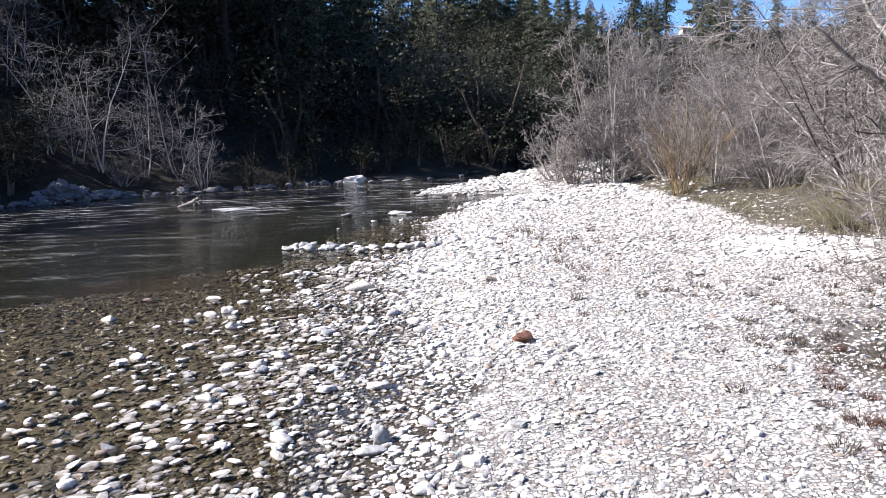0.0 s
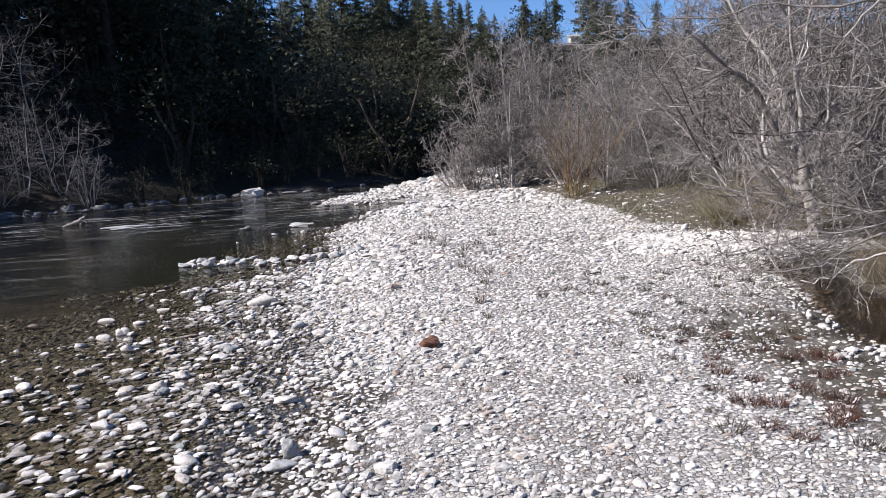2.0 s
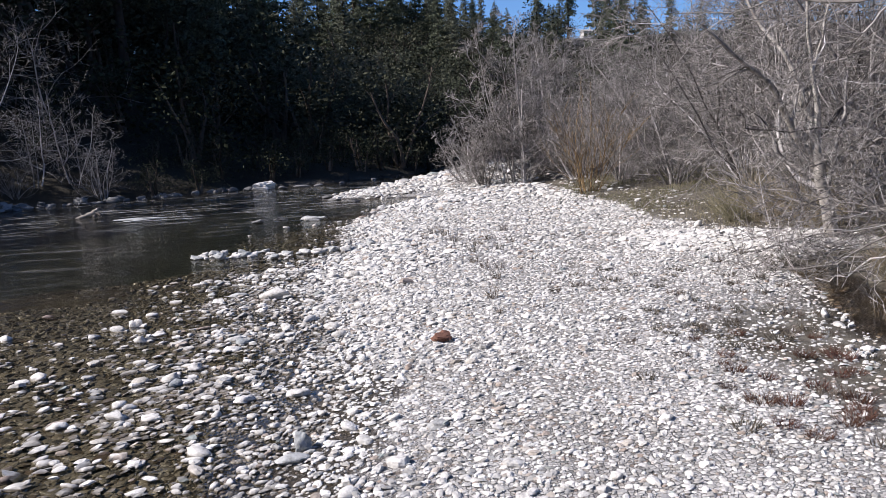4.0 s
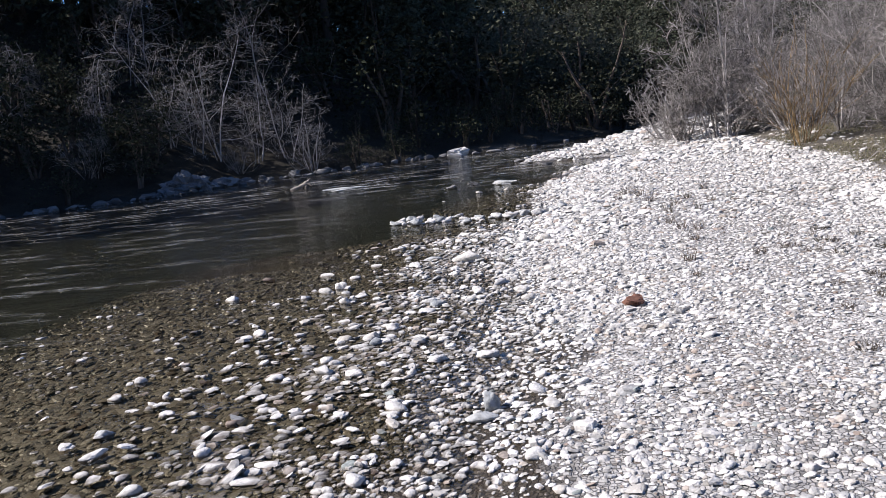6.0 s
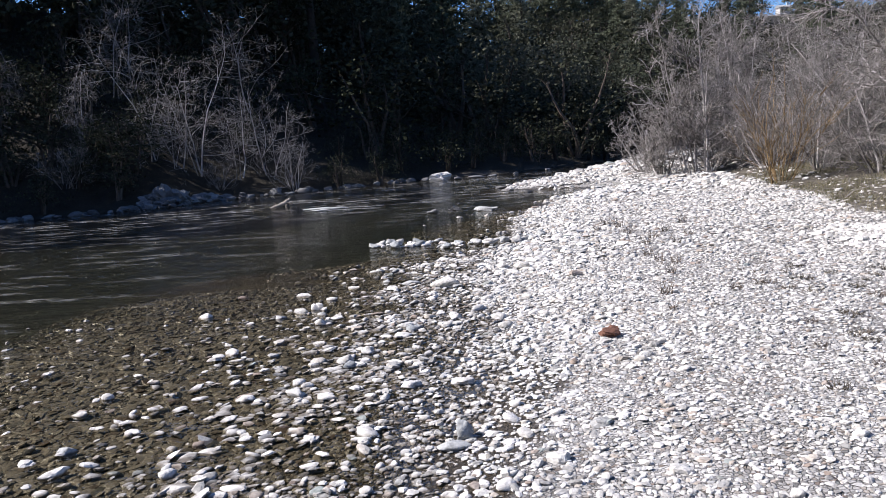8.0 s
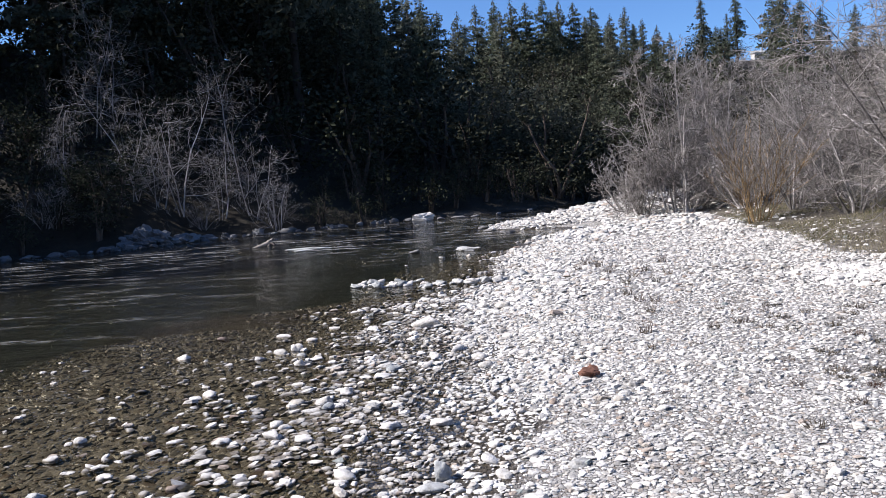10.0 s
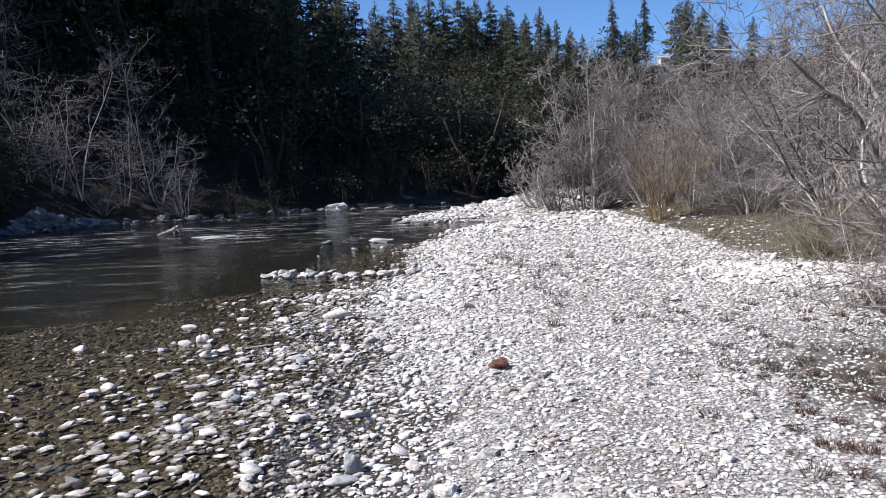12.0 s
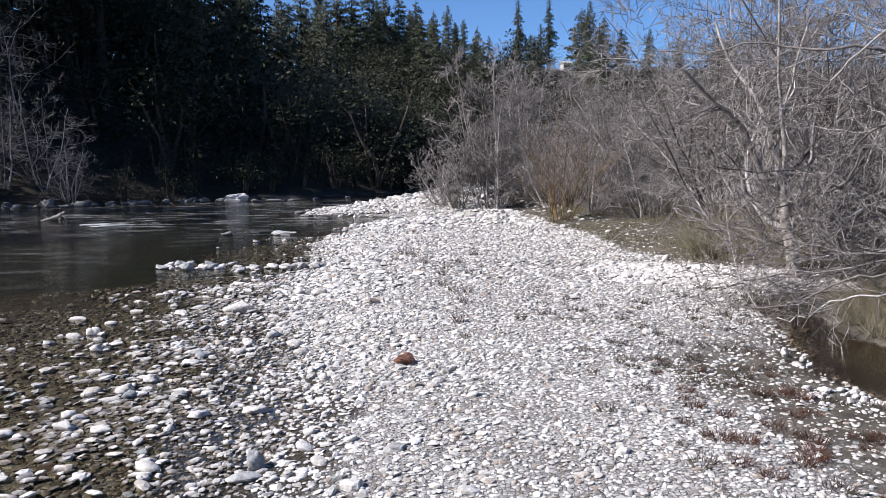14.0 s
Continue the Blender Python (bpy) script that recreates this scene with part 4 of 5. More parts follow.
for x, y in ((-4.23, 13.94), (-4.1, 14.2), (-3.95, 13.95), (-3.8, 13.64), (-3.57, 13.6), (-3.42, 13.85), (-3.22, 13.69), (-2.98, 13.73), (-2.62, 13.22), (-2.45, 13.42), (-2.25, 13.3), (-2.05, 13.51), (-1.8, 13.24), (-1.6, 13.51), (-1.4, 13.49), (-1.2, 13.78), (-3.7, 13.95), (-2.8, 13.5), (-4.0, 13.8), (-3.3, 13.55), (-2.4, 13.55), (-1.9, 13.35), (-1.3, 13.6), (-1.05, 13.6), (-0.9, 13.85), (-3.0, 13.95), (-2.15, 13.5)) * 2:
    l = 0.09 + 0.16 * rock_rng.uniform() ** 1.5
    x, y = x + rock_rng.uniform(-0.13, 0.13), y + rock_rng.uniform(-0.14, 0.14)
    boulder("row_stone", x, y, (l, l * 0.75, l * rock_rng.uniform(0.4, 0.65)), M_WHITE if rock_rng.uniform() < 0.6 else M_GREY, ROW, turn=rock_rng.uniform(-40, 40), sink=0.2, rough=0.32, base=WATER - 0.02 + rock_rng.uniform(0, 0.05), group="row of stones in the river")
for x, y, l, h in ((-2.84, 20.5, 0.6, 0.14), (-3.94, 21.4, 0.4, 0.1), (-9.4, 25.4, 1.5, 0.07), (-4.5, 20.8, 0.3, 0.1), (-3.6, 30.5, 0.4, 0.12), (-3.1, 28.6, 0.45, 0.1), (-2.2, 26.9, 0.35, 0.1)):
    boulder("river_rock", x, y, (l, l * 0.6, h * 1.15), M_GREY if l > 0.5 else M_BANKROCK, "low wet grey rock breaking the river surface", "rock", rock_rng.uniform(-15, 15), 0.3, rough=0.4, base=WATER, group="rocks in the river", worn=False)
boulder("white_boulder", -8.75, 43.0, (1.05, 0.8, 0.75), M_WHITE, "large angular white boulder at the far water's edge", "boulder", 25, 0.3, 0.5, lean=(8, -14), base=WATER, worn=False)
for x, y, l, h in ((-9.8, 43.6, 0.8, 0.3), (-7.6, 42.8, 0.5, 0.2), (-6.6, 43.2, 0.9, 0.15), (-5.6, 43.4, 0.5, 0.12), (-11.2, 44.2, 0.7, 0.2), (-4.4, 44.6, 0.45, 0.15), (-2.6, 46.7, 0.5, 0.18)):
    boulder("bank_stone", x, y, (l, l * 0.7, h), M_BANKROCK, "grey stone along the far water's edge", "stone", rock_rng.uniform(0, 90), 0.3, base=WATER, group="stones along the far bank")


def crag(x, y, sizes, turn):
    """A rugged bank rock: tilted ledges broken by clefts."""
    v, f = pebble(rock_rng, 34, 20, 0.4)
    off = Vector((x, y, 3))
    out = []
    for p in v:
        q = Vector(p)
        step = q.z + 0.5 * q.x
        ledge = 0.09 * math.sin(9 * step + 2 * noise.noise(q * 2 + off))
        cleft = 0.16 * abs(noise.noise(q * 2.7 + off)) + 0.1 * noise.noise(q * 6 + off)
        out.append(q * (1 + ledge - cleft) + 0.1 * noise.noise_vector(q * 1.6 + off))
    ob = new("rock_outcrop", mesh_from("rock_outcrop", np.array([tuple(q) for q in out]), f, M_CRAG, False))
    ob.matrix_basis = place(x, y, WATER + sizes[2] * 0.28, turn, tuple(s / 1.7 for s in sizes))
    return tagged(ob, "rugged blue-grey rock on the far bank", "rock", "rocks of the far bank")


for x, y, l, h in ((-22.4, 35.5, 1.7, 1.1), (-21.5, 35.9, 1.2, 0.9), (-23.2, 35.1, 1.0, 0.6), (-22.0, 36.2, 1.2, 1.1), (-23.6, 35.9, 0.9, 0.7), (-21.2, 36.2, 0.8, 0.6), (-20.9, 36.7, 0.9, 0.75), (-21.9, 34.9, 0.9, 0.5), (-20.6, 37.4, 0.8, 0.5), (-22.9, 34.7, 0.7, 0.4), (-20.2, 38.1, 0.7, 0.45), (-19.3, 38.6, 0.6, 0.4), (-17.6, 39.3, 0.8, 0.5)):
    crag(x, y, (l, l * 0.8, h), rock_rng.uniform(-25, 25))
for k in range(110):
    t = rock_rng.uniform(0, 1)
    i = rock_rng.integers(3, 9)
    (ax, ay), (bx, by) = FAR_BANK[i], FAR_BANK[i + 1]
    l = 0.18 + 0.45 * rock_rng.uniform() ** 2
    boulder("bank_stone", ax + (bx - ax) * t + rock_rng.uniform(-0.3, 0.7), ay + (by - ay) * t - rock_rng.uniform(-0.5, 0.6), (l, l * 0.8, l * 0.55), M_BANKROCK, "grey stone along the far water's edge", "stone",
            rock_rng.uniform(0, 90), 0.25, base=WATER, group="stones along the far bank")
for x, y, l, h in ((4.9, 12.2, 0.2, 0.15), (4.6, 12.6, 0.16, 0.1), (2.74, 6.89, 0.14, 0.06), (3.75, 6.2, 0.12, 0.09), (3.84, 6.05, 0.08, 0.07), (3.72, 5.92, 0.15, 0.05), (4.68, 7.41, 0.16, 0.08), (5.3, 17.0, 0.3, 0.12), (4.7, 19.0, 0.34, 0.14), (6.6, 11.6, 0.2, 0.15), (7.1, 11.2, 0.15, 0.12)):
    boulder("bar_stone", x, y, (l * 0.7, l * 0.52, h * 0.8), M_WHITE, "single white stone at the edge of the bank", "stone", rock_rng.uniform(0, 90), 0.2, group="white stones by the bank")
for k in range(40):
    x, y = rock_rng.uniform(3.2, 3.75), rock_rng.uniform(4.75, 5.15)
    l = rock_rng.uniform(0.035, 0.065)
    boulder("pile_stone", x, y, (l, l * 0.8, l * 0.6), M_WHITE, "small white stone heaped beside the pool", "stone", rock_rng.uniform(0, 90), 0.1, group="heap of white stones")


def driftwood():
    rng = np.random.default_rng(3)
    root = new("driftwood_log")
    for name, pts, r0, r1 in (("log", [(-0.62, -0.15, 0.0), (-0.2, -0.05, 0.12), (0.15, 0, 0.22), (0.42, 0.05, 0.3)], 0.07, 0.17), ("stub", [(0.25, 0, 0.25), (0.45, 0.1, 0.4), (0.5, 0.15, 0.52)], 0.1, 0.04),
                              ("stub", [(0.35, 0, 0.28), (0.6, -0.1, 0.22), (0.72, -0.15, 0.12)], 0.1, 0.05), ("stub", [(0.3, 0, 0.2), (0.38, -0.1, 0.05), (0.4, -0.12, -0.1)], 0.12, 0.08), ("stub", [(-0.3, -0.05, 0.1), (-0.38, 0.05, 0.25), (-0.5, 0.1, 0.34)], 0.04, 0.02)):
        p = line(pts, 10) + rng.normal(size=(10, 3)) * 0.015
        v, f = tubes(p[None], np.linspace(r0, r1, 10)[None] * rng.uniform(0.8, 1.2, (1, 10)), 9)
        v = v + 0.03 * np.array([noise.noise_vector(Vector(q) * 9) for q in v])
        part(name, mesh_from(name, v, f, M_DRIFT), root)
    root.matrix_basis = place(-12.7, 28.8, WATER - 0.05, 8, 0.72)
    return tagged(root, "bleached driftwood log stuck in the river", "log")


driftwood()


# ---- grass and weeds ----
def blades(rng, count, height, spread, lean, width, foot):
    a = rng.uniform(0, 2 * np.pi, count)
    r = foot * np.sqrt(rng.uniform(0, 1, count))
    start = np.stack([np.cos(a) * r, np.sin(a) * r, np.full(count, -0.02)], -1)
    b = a + rng.normal(0, 0.8, count)
    way = np.stack([np.cos(b) * lean, np.sin(b) * lean, np.ones(count)], -1) + rng.normal(size=(count, 3)) * spread
    p = paths(rng, start, way, height * rng.uniform(0.5, 1.15, count), 3, 0.15, -0.04)
    return tubes(p, np.full((count, 1), width) * np.array([[1, 0.9, 0.6, 0.2]]), 3)


def tuft(name, seed, count, height, mat, lean=0.5, width=0.004, foot=0.06):
    rng = np.random.default_rng(seed)
    v, f = blades(rng, count, height, 0.25, lean, width, foot)
    return new(name, mesh_from(name, v, f, mat))


WEEDS = "bare gravel weeds"
copies(tuft("weed_tuft", 1, 60, 0.085, M_GREYWEED, 0.6, 0.0026, 0.06), "small grey-brown weed tuft growing in the gravel", "weed", WEEDS,
       [(1.62, 4.63, 0, 1.0), (1.87, 6.19, 40, 0.8), (2.15, 5.83, 80, 0.9), (2.13, 5.57, 20, 0.8), (2.47, 5.89, 60, 0.8), (2.85, 6.08, 10, 1.0), (2.64, 5.19, 50, 1.1), (2.97, 5.44, 30, 1.5), (2.02, 5.04, 0, 0.9), (1.86, 3.59, 70, 1.2), (3.74, 8.21, 0, 1.2),
        (2.29, 7.89, 50, 0.9), (4.0, 8.0, 10, 1.3), (4.03, 7.51, 90, 1.2), (1.76, 5.52, 0, 0.7), (1.56, 7.67, 0, 0.8), (2.21, 7.95, 5, 1.0), (1.28, 6.94, 9, 0.7), (1.57, 7.75, 33, 0.9), (3.4, 7.2, 33, 1.2), (3.5, 6.6, 70, 1.1), (3.1, 6.5, 20, 0.9), (3.9, 9.0, 20, 1.2), (4.4, 9.4, 50, 1.3)] + [(rock_rng.uniform(1.7, 3.9), rock_rng.uniform(3.0, 8.8), rock_rng.uniform(0, 360), rock_rng.uniform(0.5, 1.3)) for _ in range(70)])
copies(tuft("stalk_tuft", 2, 26, 0.2, M_GREYWEED, 0.35, 0.003), "sparse tuft of dry brown stalks in the gravel", "weed", WEEDS,
       [(0.85, 7.58, 0, 1.0), (1.02, 8.68, 30, 0.9), (0.96, 9.51, 60, 0.9), (0.84, 10.0, 0, 0.9), (1.32, 10.9, 20, 0.9), (1.05, 11.65, 90, 1.1), (0.57, 13.41, 0, 1.2), (0.37, 13.97, 50, 1.2), (1.71, 13.64, 5, 1.1), (0.85, 6.92, 20, 0.6), (1.14, 9.35, 70, 0.8), (1.3, 12.4, 10, 1.0), (0.7, 12.6, 40, 1.0), (0.9, 11.0, 55, 0.9), (1.6, 11.8, 75, 0.9), (0.2, 13.2, 15, 1.0)])
copies(tuft("red_weed", 3, 110, 0.1, M_REDWEED, 0.55, 0.0017, 0.06), "reddish-brown dry weed tuft beside the pool", "weed", WEEDS,
       [(2.9, 4.94, 0, 1.1), (3.14, 4.88, 30, 1.3), (2.33, 5.0, 60, 0.8), (2.23, 4.62, 90, 1.0), (2.38, 4.45, 10, 0.8), (2.12, 3.99, 40, 1.2), (2.27, 3.93, 70, 1.1), (2.61, 4.24, 0, 1.0), (2.72, 3.98, 20, 1.2), (2.55, 3.68, 50, 1.1), (2.42, 3.57, 80, 1.0), (2.06, 3.57, 15, 0.9), (2.15, 3.38, 45, 0.9), (2.67, 5.59, 75, 0.8), (2.25, 5.42, 0, 0.7), (2.9, 4.5, 20, 0.9), (2.05, 4.3, 0, 0.7)] + [(rock_rng.uniform(2.1, 3.5), rock_rng.uniform(3.0, 5.6), rock_rng.uniform(0, 360), rock_rng.uniform(0.5, 0.9)) for _ in range(12)])
REED = "tall pale dry grass clump on the bank"
copies(tuft("dry_grass_clump", 4, 220, 0.75, M_DRYGRASS, 0.4, 0.004, 0.28), REED, "grass", "dry grass on the bank",
       [(5.15, 6.2, 0, 0.55), (5.05, 6.7, 50, 0.5), (5.3, 6.5, 90, 0.6), (5.1, 7.2, 20, 0.5), (5.35, 7.0, 140, 0.65), (5.3, 7.6, 80, 0.6), (5.4, 5.9, 200, 0.55), (5.55, 5.5, 30, 0.6), (5.6, 12.0, 0, 1.1), (6.0, 11.6, 40, 1.2), (5.9, 12.6, 70, 1.0), (6.4, 12.2, 20, 1.3), (6.8, 11.4, 90, 1.2), (6.3, 10.9, 0, 1.1), (7.3, 11.9, 30, 1.3), (5.4, 6.6, 20, 0.8), (5.7, 6.9, 50, 0.9), (5.5, 6.1, 80, 0.8), (6.0, 6.5, 80, 1.0), (6.2, 7.4, 10, 1.0), (6.7, 8.2, 60, 1.1), (5.6, 7.5, 0, 0.7), (6.6, 13.6, 10, 1.2), (7.4, 9.6, 15, 1.2), (7.0, 10.4, 0, 1.0), (7.9, 10.6, 40, 1.2), (6.7, 9.8, 70, 0.9), (7.2, 12.8, 10, 1.1), (5.8, 13.2, 60, 0.8), (8.2, 9.0, 10, 1.1)])


def meadow(name, seed, count, x0, x1, y0, y1, height, mat, label, keep):
    rng = np.random.default_rng(seed)
    x, y = rng.uniform(x0, x1, count), rng.uniform(y0, y1, count)
    ok = keep(x, y, rng)
    x, y = x[ok], y[ok]
    n = len(x)
    start = np.stack([x, y, land(x, y)[0] - 0.01], -1)
    way = rng.normal(size=(n, 3)) * 0.45 + (0, 0, 1)
    p = paths(rng, start, way, height * rng.uniform(0.4, 1.3, n), 2, 0.2, -0.05)
    v, f = tubes(p, np.full((n, 1), 0.0045) * np.array([[1, 0.8, 0.25]]), 3)
    return tagged(new(name, mesh_from(name, v, f, mat)), label, "grass", kind="stuff")


def on_bank(x, y, rng):
    return (x - np.interp(y, GRASS_Y, GRASS_X) > -0.2 + 0.3 * wave(x, y, 0.5, 2)) & (wave(x, y, 0.9, 1) > -0.35)


meadow("green_grass", 5, 4500, 4.3, 8, 14.5, 24, 0.1, M_GREENGRASS, "short dull green grass on the bank", on_bank)
meadow("dry_grass", 6, 9000, 4.3, 10, 5.0, 24, 0.2, M_DRYGRASS, "thin dry straw grass on the bank", on_bank)


def slab(x0, x1, y0, y1, z0, z1):
    v = [(x, y, z) for z in (z0, z1) for x, y in ((x0, y0), (x1, y0), (x1, y1), (x0, y1))]
    return v, np.array([(0, 1, 5, 4), (1, 2, 6, 5), (2, 3, 7, 6), (3, 0, 4, 7), (4, 5, 6, 7), (3, 2, 1, 0)])


def house():
    root = new("house")
    def box(name, x0, x1, y0, y1, z0, z1, mat):
        part(name, mesh_from(name, *slab(x0, x1, y0, y1, z0, z1), mat, False), root)
    box("wall", -2.4, 2.4, -2, 2, -2, 1.5, M_WHITE)
    v = [(-2.8, -2.4, 1.5), (2.8, -2.4, 1.5), (2.8, 2.4, 1.5), (-2.8, 2.4, 1.5), (-2.8, 0, 2.6), (2.8, 0, 2.6)]
    part("roof", mesh_from("roof", v, [np.array([(0, 1, 5, 4), (2, 3, 4, 5), (3, 2, 1, 0)]), np.array([(1, 2, 5), (3, 0, 4)])], M_GREY, False), root)
    box("chimney", 1.1, 1.8, -0.4, 0.3, 1.6, 3.6, M_WHITE)
    for x in (-1.3, 0.9):
        frame_bar = part("window", mesh_from("window", *slab(x - 0.45, x + 0.45, -2.06, -1.9, -0.3, 0.9), M_GREY, False), root)
        part("pane", mesh_from("pane", *slab(x - 0.36, x + 0.36, -2.09, -2.05, -0.2, 0.8), M_PANE, False), frame_bar)
    root.matrix_basis = place(46.8, 195, top(46.8, 195) + 0.6, 10, 0.6)
    return tagged(root, "small white house on the ridge between firs", "house")


house()

stones = np.random.default_rng(5)


def cobble_field(name, x0, x1, y0, y1, step, size, kinds, seed, label, keep, soft=True, mat=M_COBBLE):
    """Stones strewn edge to edge over a stretch of the bar and the shallows, joined in one mesh."""
    rng = np.random.default_rng(seed)
    gx, gy = np.meshgrid(np.arange(x0, x1, step), np.arange(y0, y1, step))
    x = gx.ravel() + rng.uniform(-0.5, 0.5, gx.size) * step
    y = gy.ravel() + rng.uniform(-0.5, 0.5, gx.size) * step
    ok = keep(x, y, rng)
    x, y = x[ok], y[ok]
    n = len(x)
    e = x - np.interp(y, SHORE_Y, SHORE_X)
    fine = smooth(0.8, 2.6, e) * smooth(26, 12, y)
    s = size * np.clip(np.exp(rng.normal(-0.05, 0.45, n)), 0.4, 2.1) * 0.5 * (1 - 0.25 * fine)
    under = smooth(-0.2, -1.2, e) * smooth(10, 6, y)
    s = s * (1 + 0.6 * under)
    dims = np.stack([s * rng.uniform(1.0, 1.6, n), s * rng.uniform(0.75, 1.1, n), s * rng.uniform(0.3, 0.62, n) * (1 - 0.35 * under)], -1)
    rot = turn_z(rng.normal(0.15, 0.75, n))
    tilt = np.array([np.array(Euler((a, b, 0)).to_matrix()) for a, b in rng.normal(0, 0.14, (n, 2))])
    z = land(x, y)[0] + dims[:, 2] * (rng.uniform(-0.25, 0.55, n) - 0.15 * under)
    # in the shallows some stones lie on others and stand out of the water
    out = (e < 0.15) & (rng.uniform(size=n) < 0.34 * np.exp(np.minimum(e, 0) / 0.75) + 0.06 * np.exp(np.minimum(e, 0) / 3) * smooth(9, 6, y)) & (rng.uniform(size=n) < 1.15 - smooth(7, 12, y))
    z = np.where(out, np.maximum(z, WATER + rng.uniform(-0.2, 1.0, n) * dims[:, 2]), z)
    which = rng.integers(0, len(kinds), n)
    vs, fs, base = [], [], 0
    for k, (v, f) in enumerate(kinds):
        w = which == k
        m = int(w.sum())
        if not m:
            continue
        p = np.einsum("nij,nkj->nki", rot[w] @ tilt[w], v[None] * dims[w][:, None]) + np.stack([x[w], y[w], z[w]], -1)[:, None]
        vs.append(p.reshape(-1, 3))
        fs.append((f[None] + (base + np.arange(m) * len(v))[:, None, None]).reshape(-1, 3))
        base += m * len(v)
    ob = new(name, mesh_from(name, np.concatenate(vs), np.concatenate(fs), mat, soft))
    ob.parent = ground
    return tagged(ob, label, kind="stuff")


def in_view_arc(x, y, lo=-47, hi=38):
    """The part of the bar between two bearings from the camera, by default what its pan takes in."""
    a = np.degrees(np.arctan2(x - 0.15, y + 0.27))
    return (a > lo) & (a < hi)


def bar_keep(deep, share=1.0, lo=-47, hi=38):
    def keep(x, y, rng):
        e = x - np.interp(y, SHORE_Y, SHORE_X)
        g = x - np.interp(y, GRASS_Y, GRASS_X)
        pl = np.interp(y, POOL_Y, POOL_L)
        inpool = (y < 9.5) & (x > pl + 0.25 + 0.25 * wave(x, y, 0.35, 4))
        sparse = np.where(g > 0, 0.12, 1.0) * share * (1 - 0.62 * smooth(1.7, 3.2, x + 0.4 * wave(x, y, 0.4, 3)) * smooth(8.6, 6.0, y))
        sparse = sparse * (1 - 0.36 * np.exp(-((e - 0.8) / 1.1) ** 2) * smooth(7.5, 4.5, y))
        return in_view_arc(x, y, lo, hi) & (e > -deep + 0.5 * wave(x, y, 0.5, 9)) & (rng.uniform(size=x.shape) < 0.12 + smooth(-deep, -deep + 2, e)) & (beyond(x, y) < -1) & ~inpool & (rng.uniform(size=x.shape) < sparse) & (g < 1.5)
    return keep


def cobble(rng, segments, rings):
    """A flat river stone: an uneven rounded outline with broken corners, a shoulder and a nearly level top."""
    a = 2 * np.pi * (np.arange(segments) + rng.uniform(-0.28, 0.28, segments)) / segments
    p = np.stack([np.cos(a), np.sin(a)], -1) * rng.uniform(0.85, 1.12, segments)[:, None]
    for _ in range(3):
        b = rng.uniform(0, 2 * np.pi)
        d = np.array([np.cos(b), np.sin(b)])
        p = p - np.maximum(p @ d - rng.uniform(0.6, 0.9), 0)[:, None] * d * 0.9
    slope, bend = rng.normal(0, 0.18, 2), rng.normal(0, 0.1, (len(rings), 2))
    v = [np.column_stack([p * k * rng.uniform(0.94, 1.06, (segments, 1)) + o, np.full(segments, z) + rng.normal(0, 0.06, segments)]) for (k, z), o in zip(rings, bend)]
    v = np.concatenate(v + [[(*bend[-1], rings[-1][1] + 0.1)]])
    v[:, 2] += np.where(v[:, 2] > 0.1, v[:, :2] @ slope, 0)
    f, last = [], len(v) - 1
    for k in range(segments):
        m = (k + 1) % segments
        for r in range(len(rings) - 1):
            c, e = r * segments, (r + 1) * segments
            f += [(c + k, c + m, e + m), (c + k, e + m, e + k)]
        f.append((last - segments + k, last - segments + m, last))
    return v, np.array(f)


NEAR_RINGS, FAR_RINGS = [(0.8, -0.9), (1.0, -0.1), (0.9, 0.5), (0.55, 0.85)], [(1.0, -0.35), (0.74, 0.7)]
FINE = [cobble(stones, 9, NEAR_RINGS) for _ in range(16)]
MID = [cobble(stones, 7, NEAR_RINGS[1:]) for _ in range(16)]
COARSE = [cobble(stones, 6, FAR_RINGS) for _ in range(24)]
COBBLES = "sun-bleached river cobbles lying edge to edge"
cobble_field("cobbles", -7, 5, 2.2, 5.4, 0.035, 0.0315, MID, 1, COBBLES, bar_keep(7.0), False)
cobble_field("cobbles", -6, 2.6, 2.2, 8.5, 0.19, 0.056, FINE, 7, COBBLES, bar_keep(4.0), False)
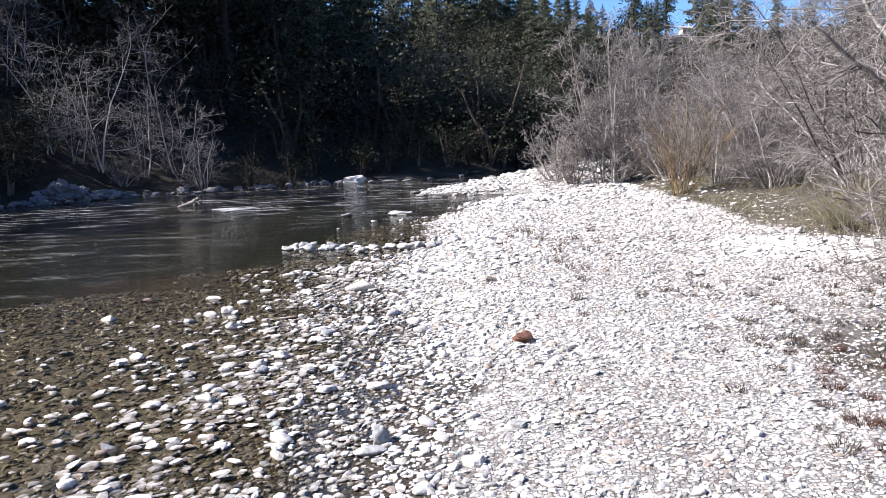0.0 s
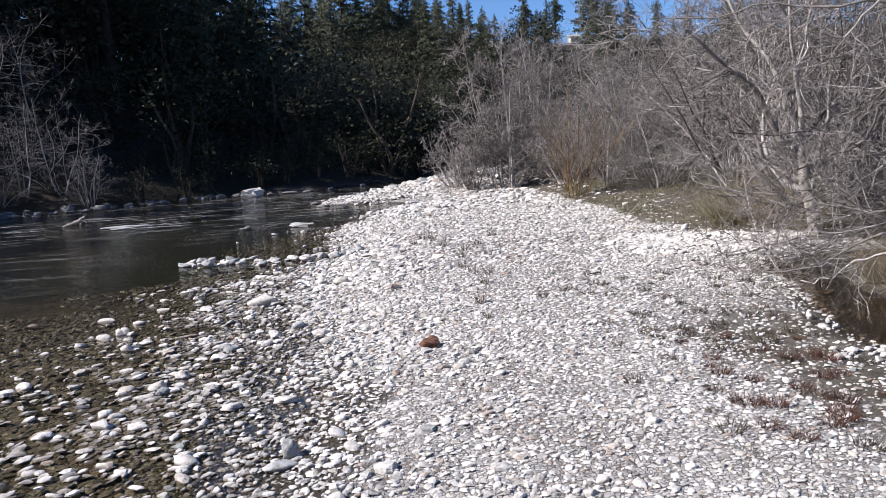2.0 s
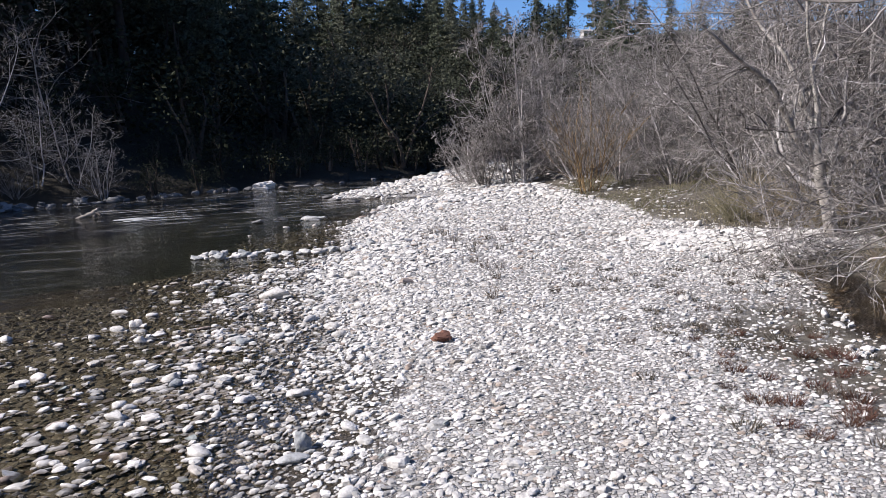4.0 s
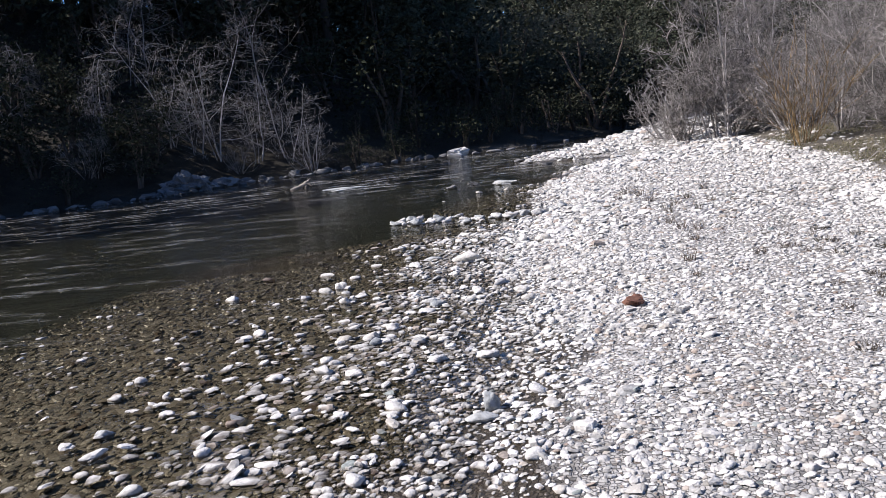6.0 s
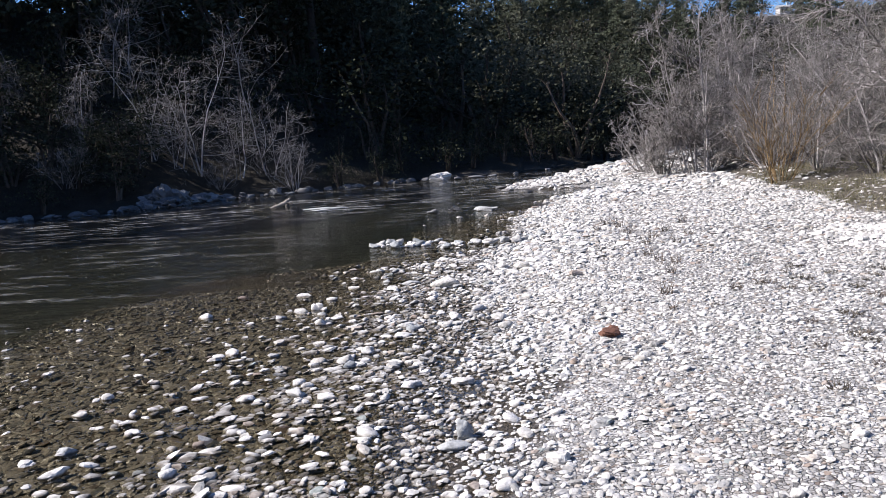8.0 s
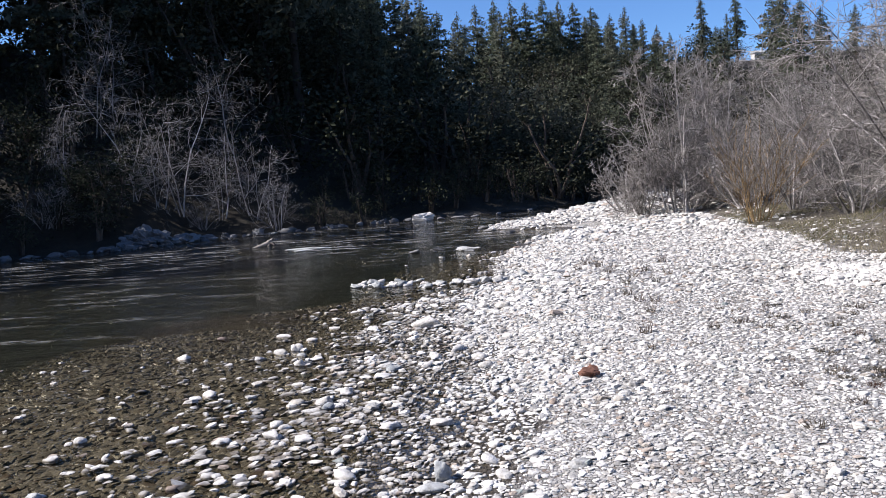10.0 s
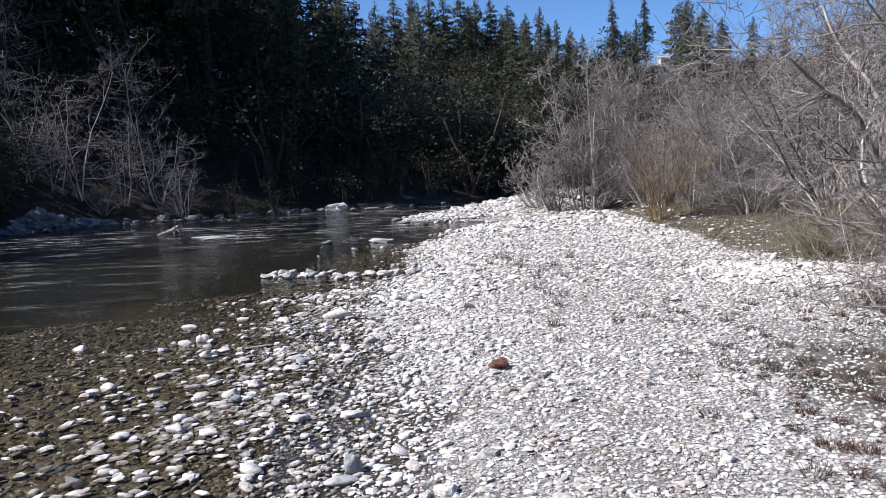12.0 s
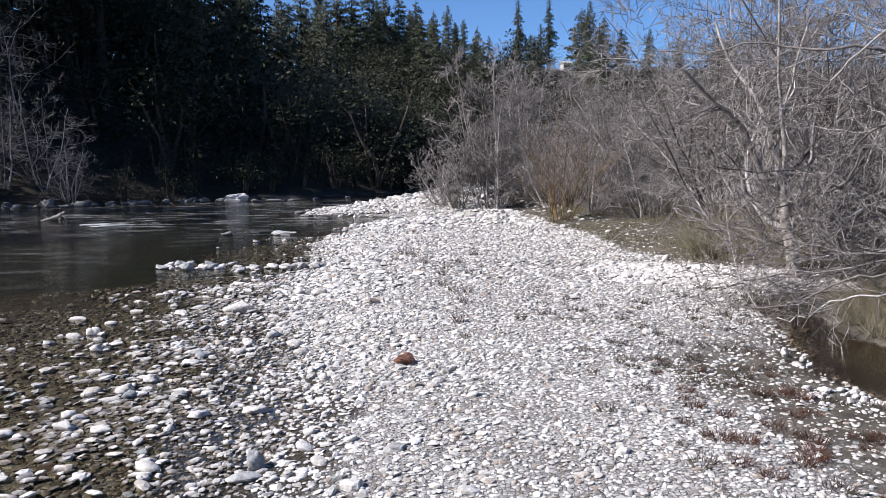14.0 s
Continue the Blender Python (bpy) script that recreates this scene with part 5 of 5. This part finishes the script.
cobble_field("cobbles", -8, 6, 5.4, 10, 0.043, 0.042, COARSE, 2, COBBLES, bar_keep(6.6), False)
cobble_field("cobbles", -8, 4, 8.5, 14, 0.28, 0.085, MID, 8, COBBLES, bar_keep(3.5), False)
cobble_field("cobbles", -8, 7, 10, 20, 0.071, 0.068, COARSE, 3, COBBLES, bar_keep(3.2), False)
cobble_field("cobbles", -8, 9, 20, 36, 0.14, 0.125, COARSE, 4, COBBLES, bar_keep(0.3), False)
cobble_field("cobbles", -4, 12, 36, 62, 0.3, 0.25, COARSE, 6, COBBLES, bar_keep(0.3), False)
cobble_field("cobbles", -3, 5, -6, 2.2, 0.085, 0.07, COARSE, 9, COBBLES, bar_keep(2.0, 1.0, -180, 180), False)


def on_tongue(x, y, rng):
    """The bright tongue of larger stones between the pool and the grassy bank."""
    lo, hi = np.interp(x, [3.0, 4.1, 5.2, 6.3], [10.3, 9.5, 9.0, 8.9]), np.interp(x, [3.0, 4.0, 5.5, 6.3], [11.4, 12.1, 11.3, 10.2])
    return (y > lo + 0.15 * wave(x, y, 0.4)) & (y < hi + 0.15 * wave(x, y, 0.4)) & (rng.uniform(size=x.shape) < smooth(2.9, 3.8, x))


cobble_field("cobbles", 2.8, 6.4, 8.6, 12.4, 0.08, 0.092, MID, 12, COBBLES, on_tongue, False, M_WHITE)

# the larger cobbles of the stretch by the water's edge, one by one
singles = [mesh_from("cobble", *cobble(stones, 9, NEAR_RINGS), M_COBBLE if k < 14 else M_WHITE) for k in range(20)]
for n in range(300):
    y = 2.7 + 6.2 * stones.uniform() ** 1.2
    x = float(np.interp(y, SHORE_Y, SHORE_X)) + stones.normal(-0.9, 1.3)
    s = 0.031 * math.exp(stones.normal(0, 0.38))
    ob = new("cobble", singles[n % 20])
    ob.parent = ground
    ob.matrix_basis = place(x, y, max(top(x, y), WATER - 0.03) + 0.3 * s, stones.normal(5, 40), (s * stones.uniform(1, 1.7), s * stones.uniform(0.75, 1.1), s * stones.uniform(0.4, 0.75)), (stones.normal(0, 9), stones.normal(0, 9)))
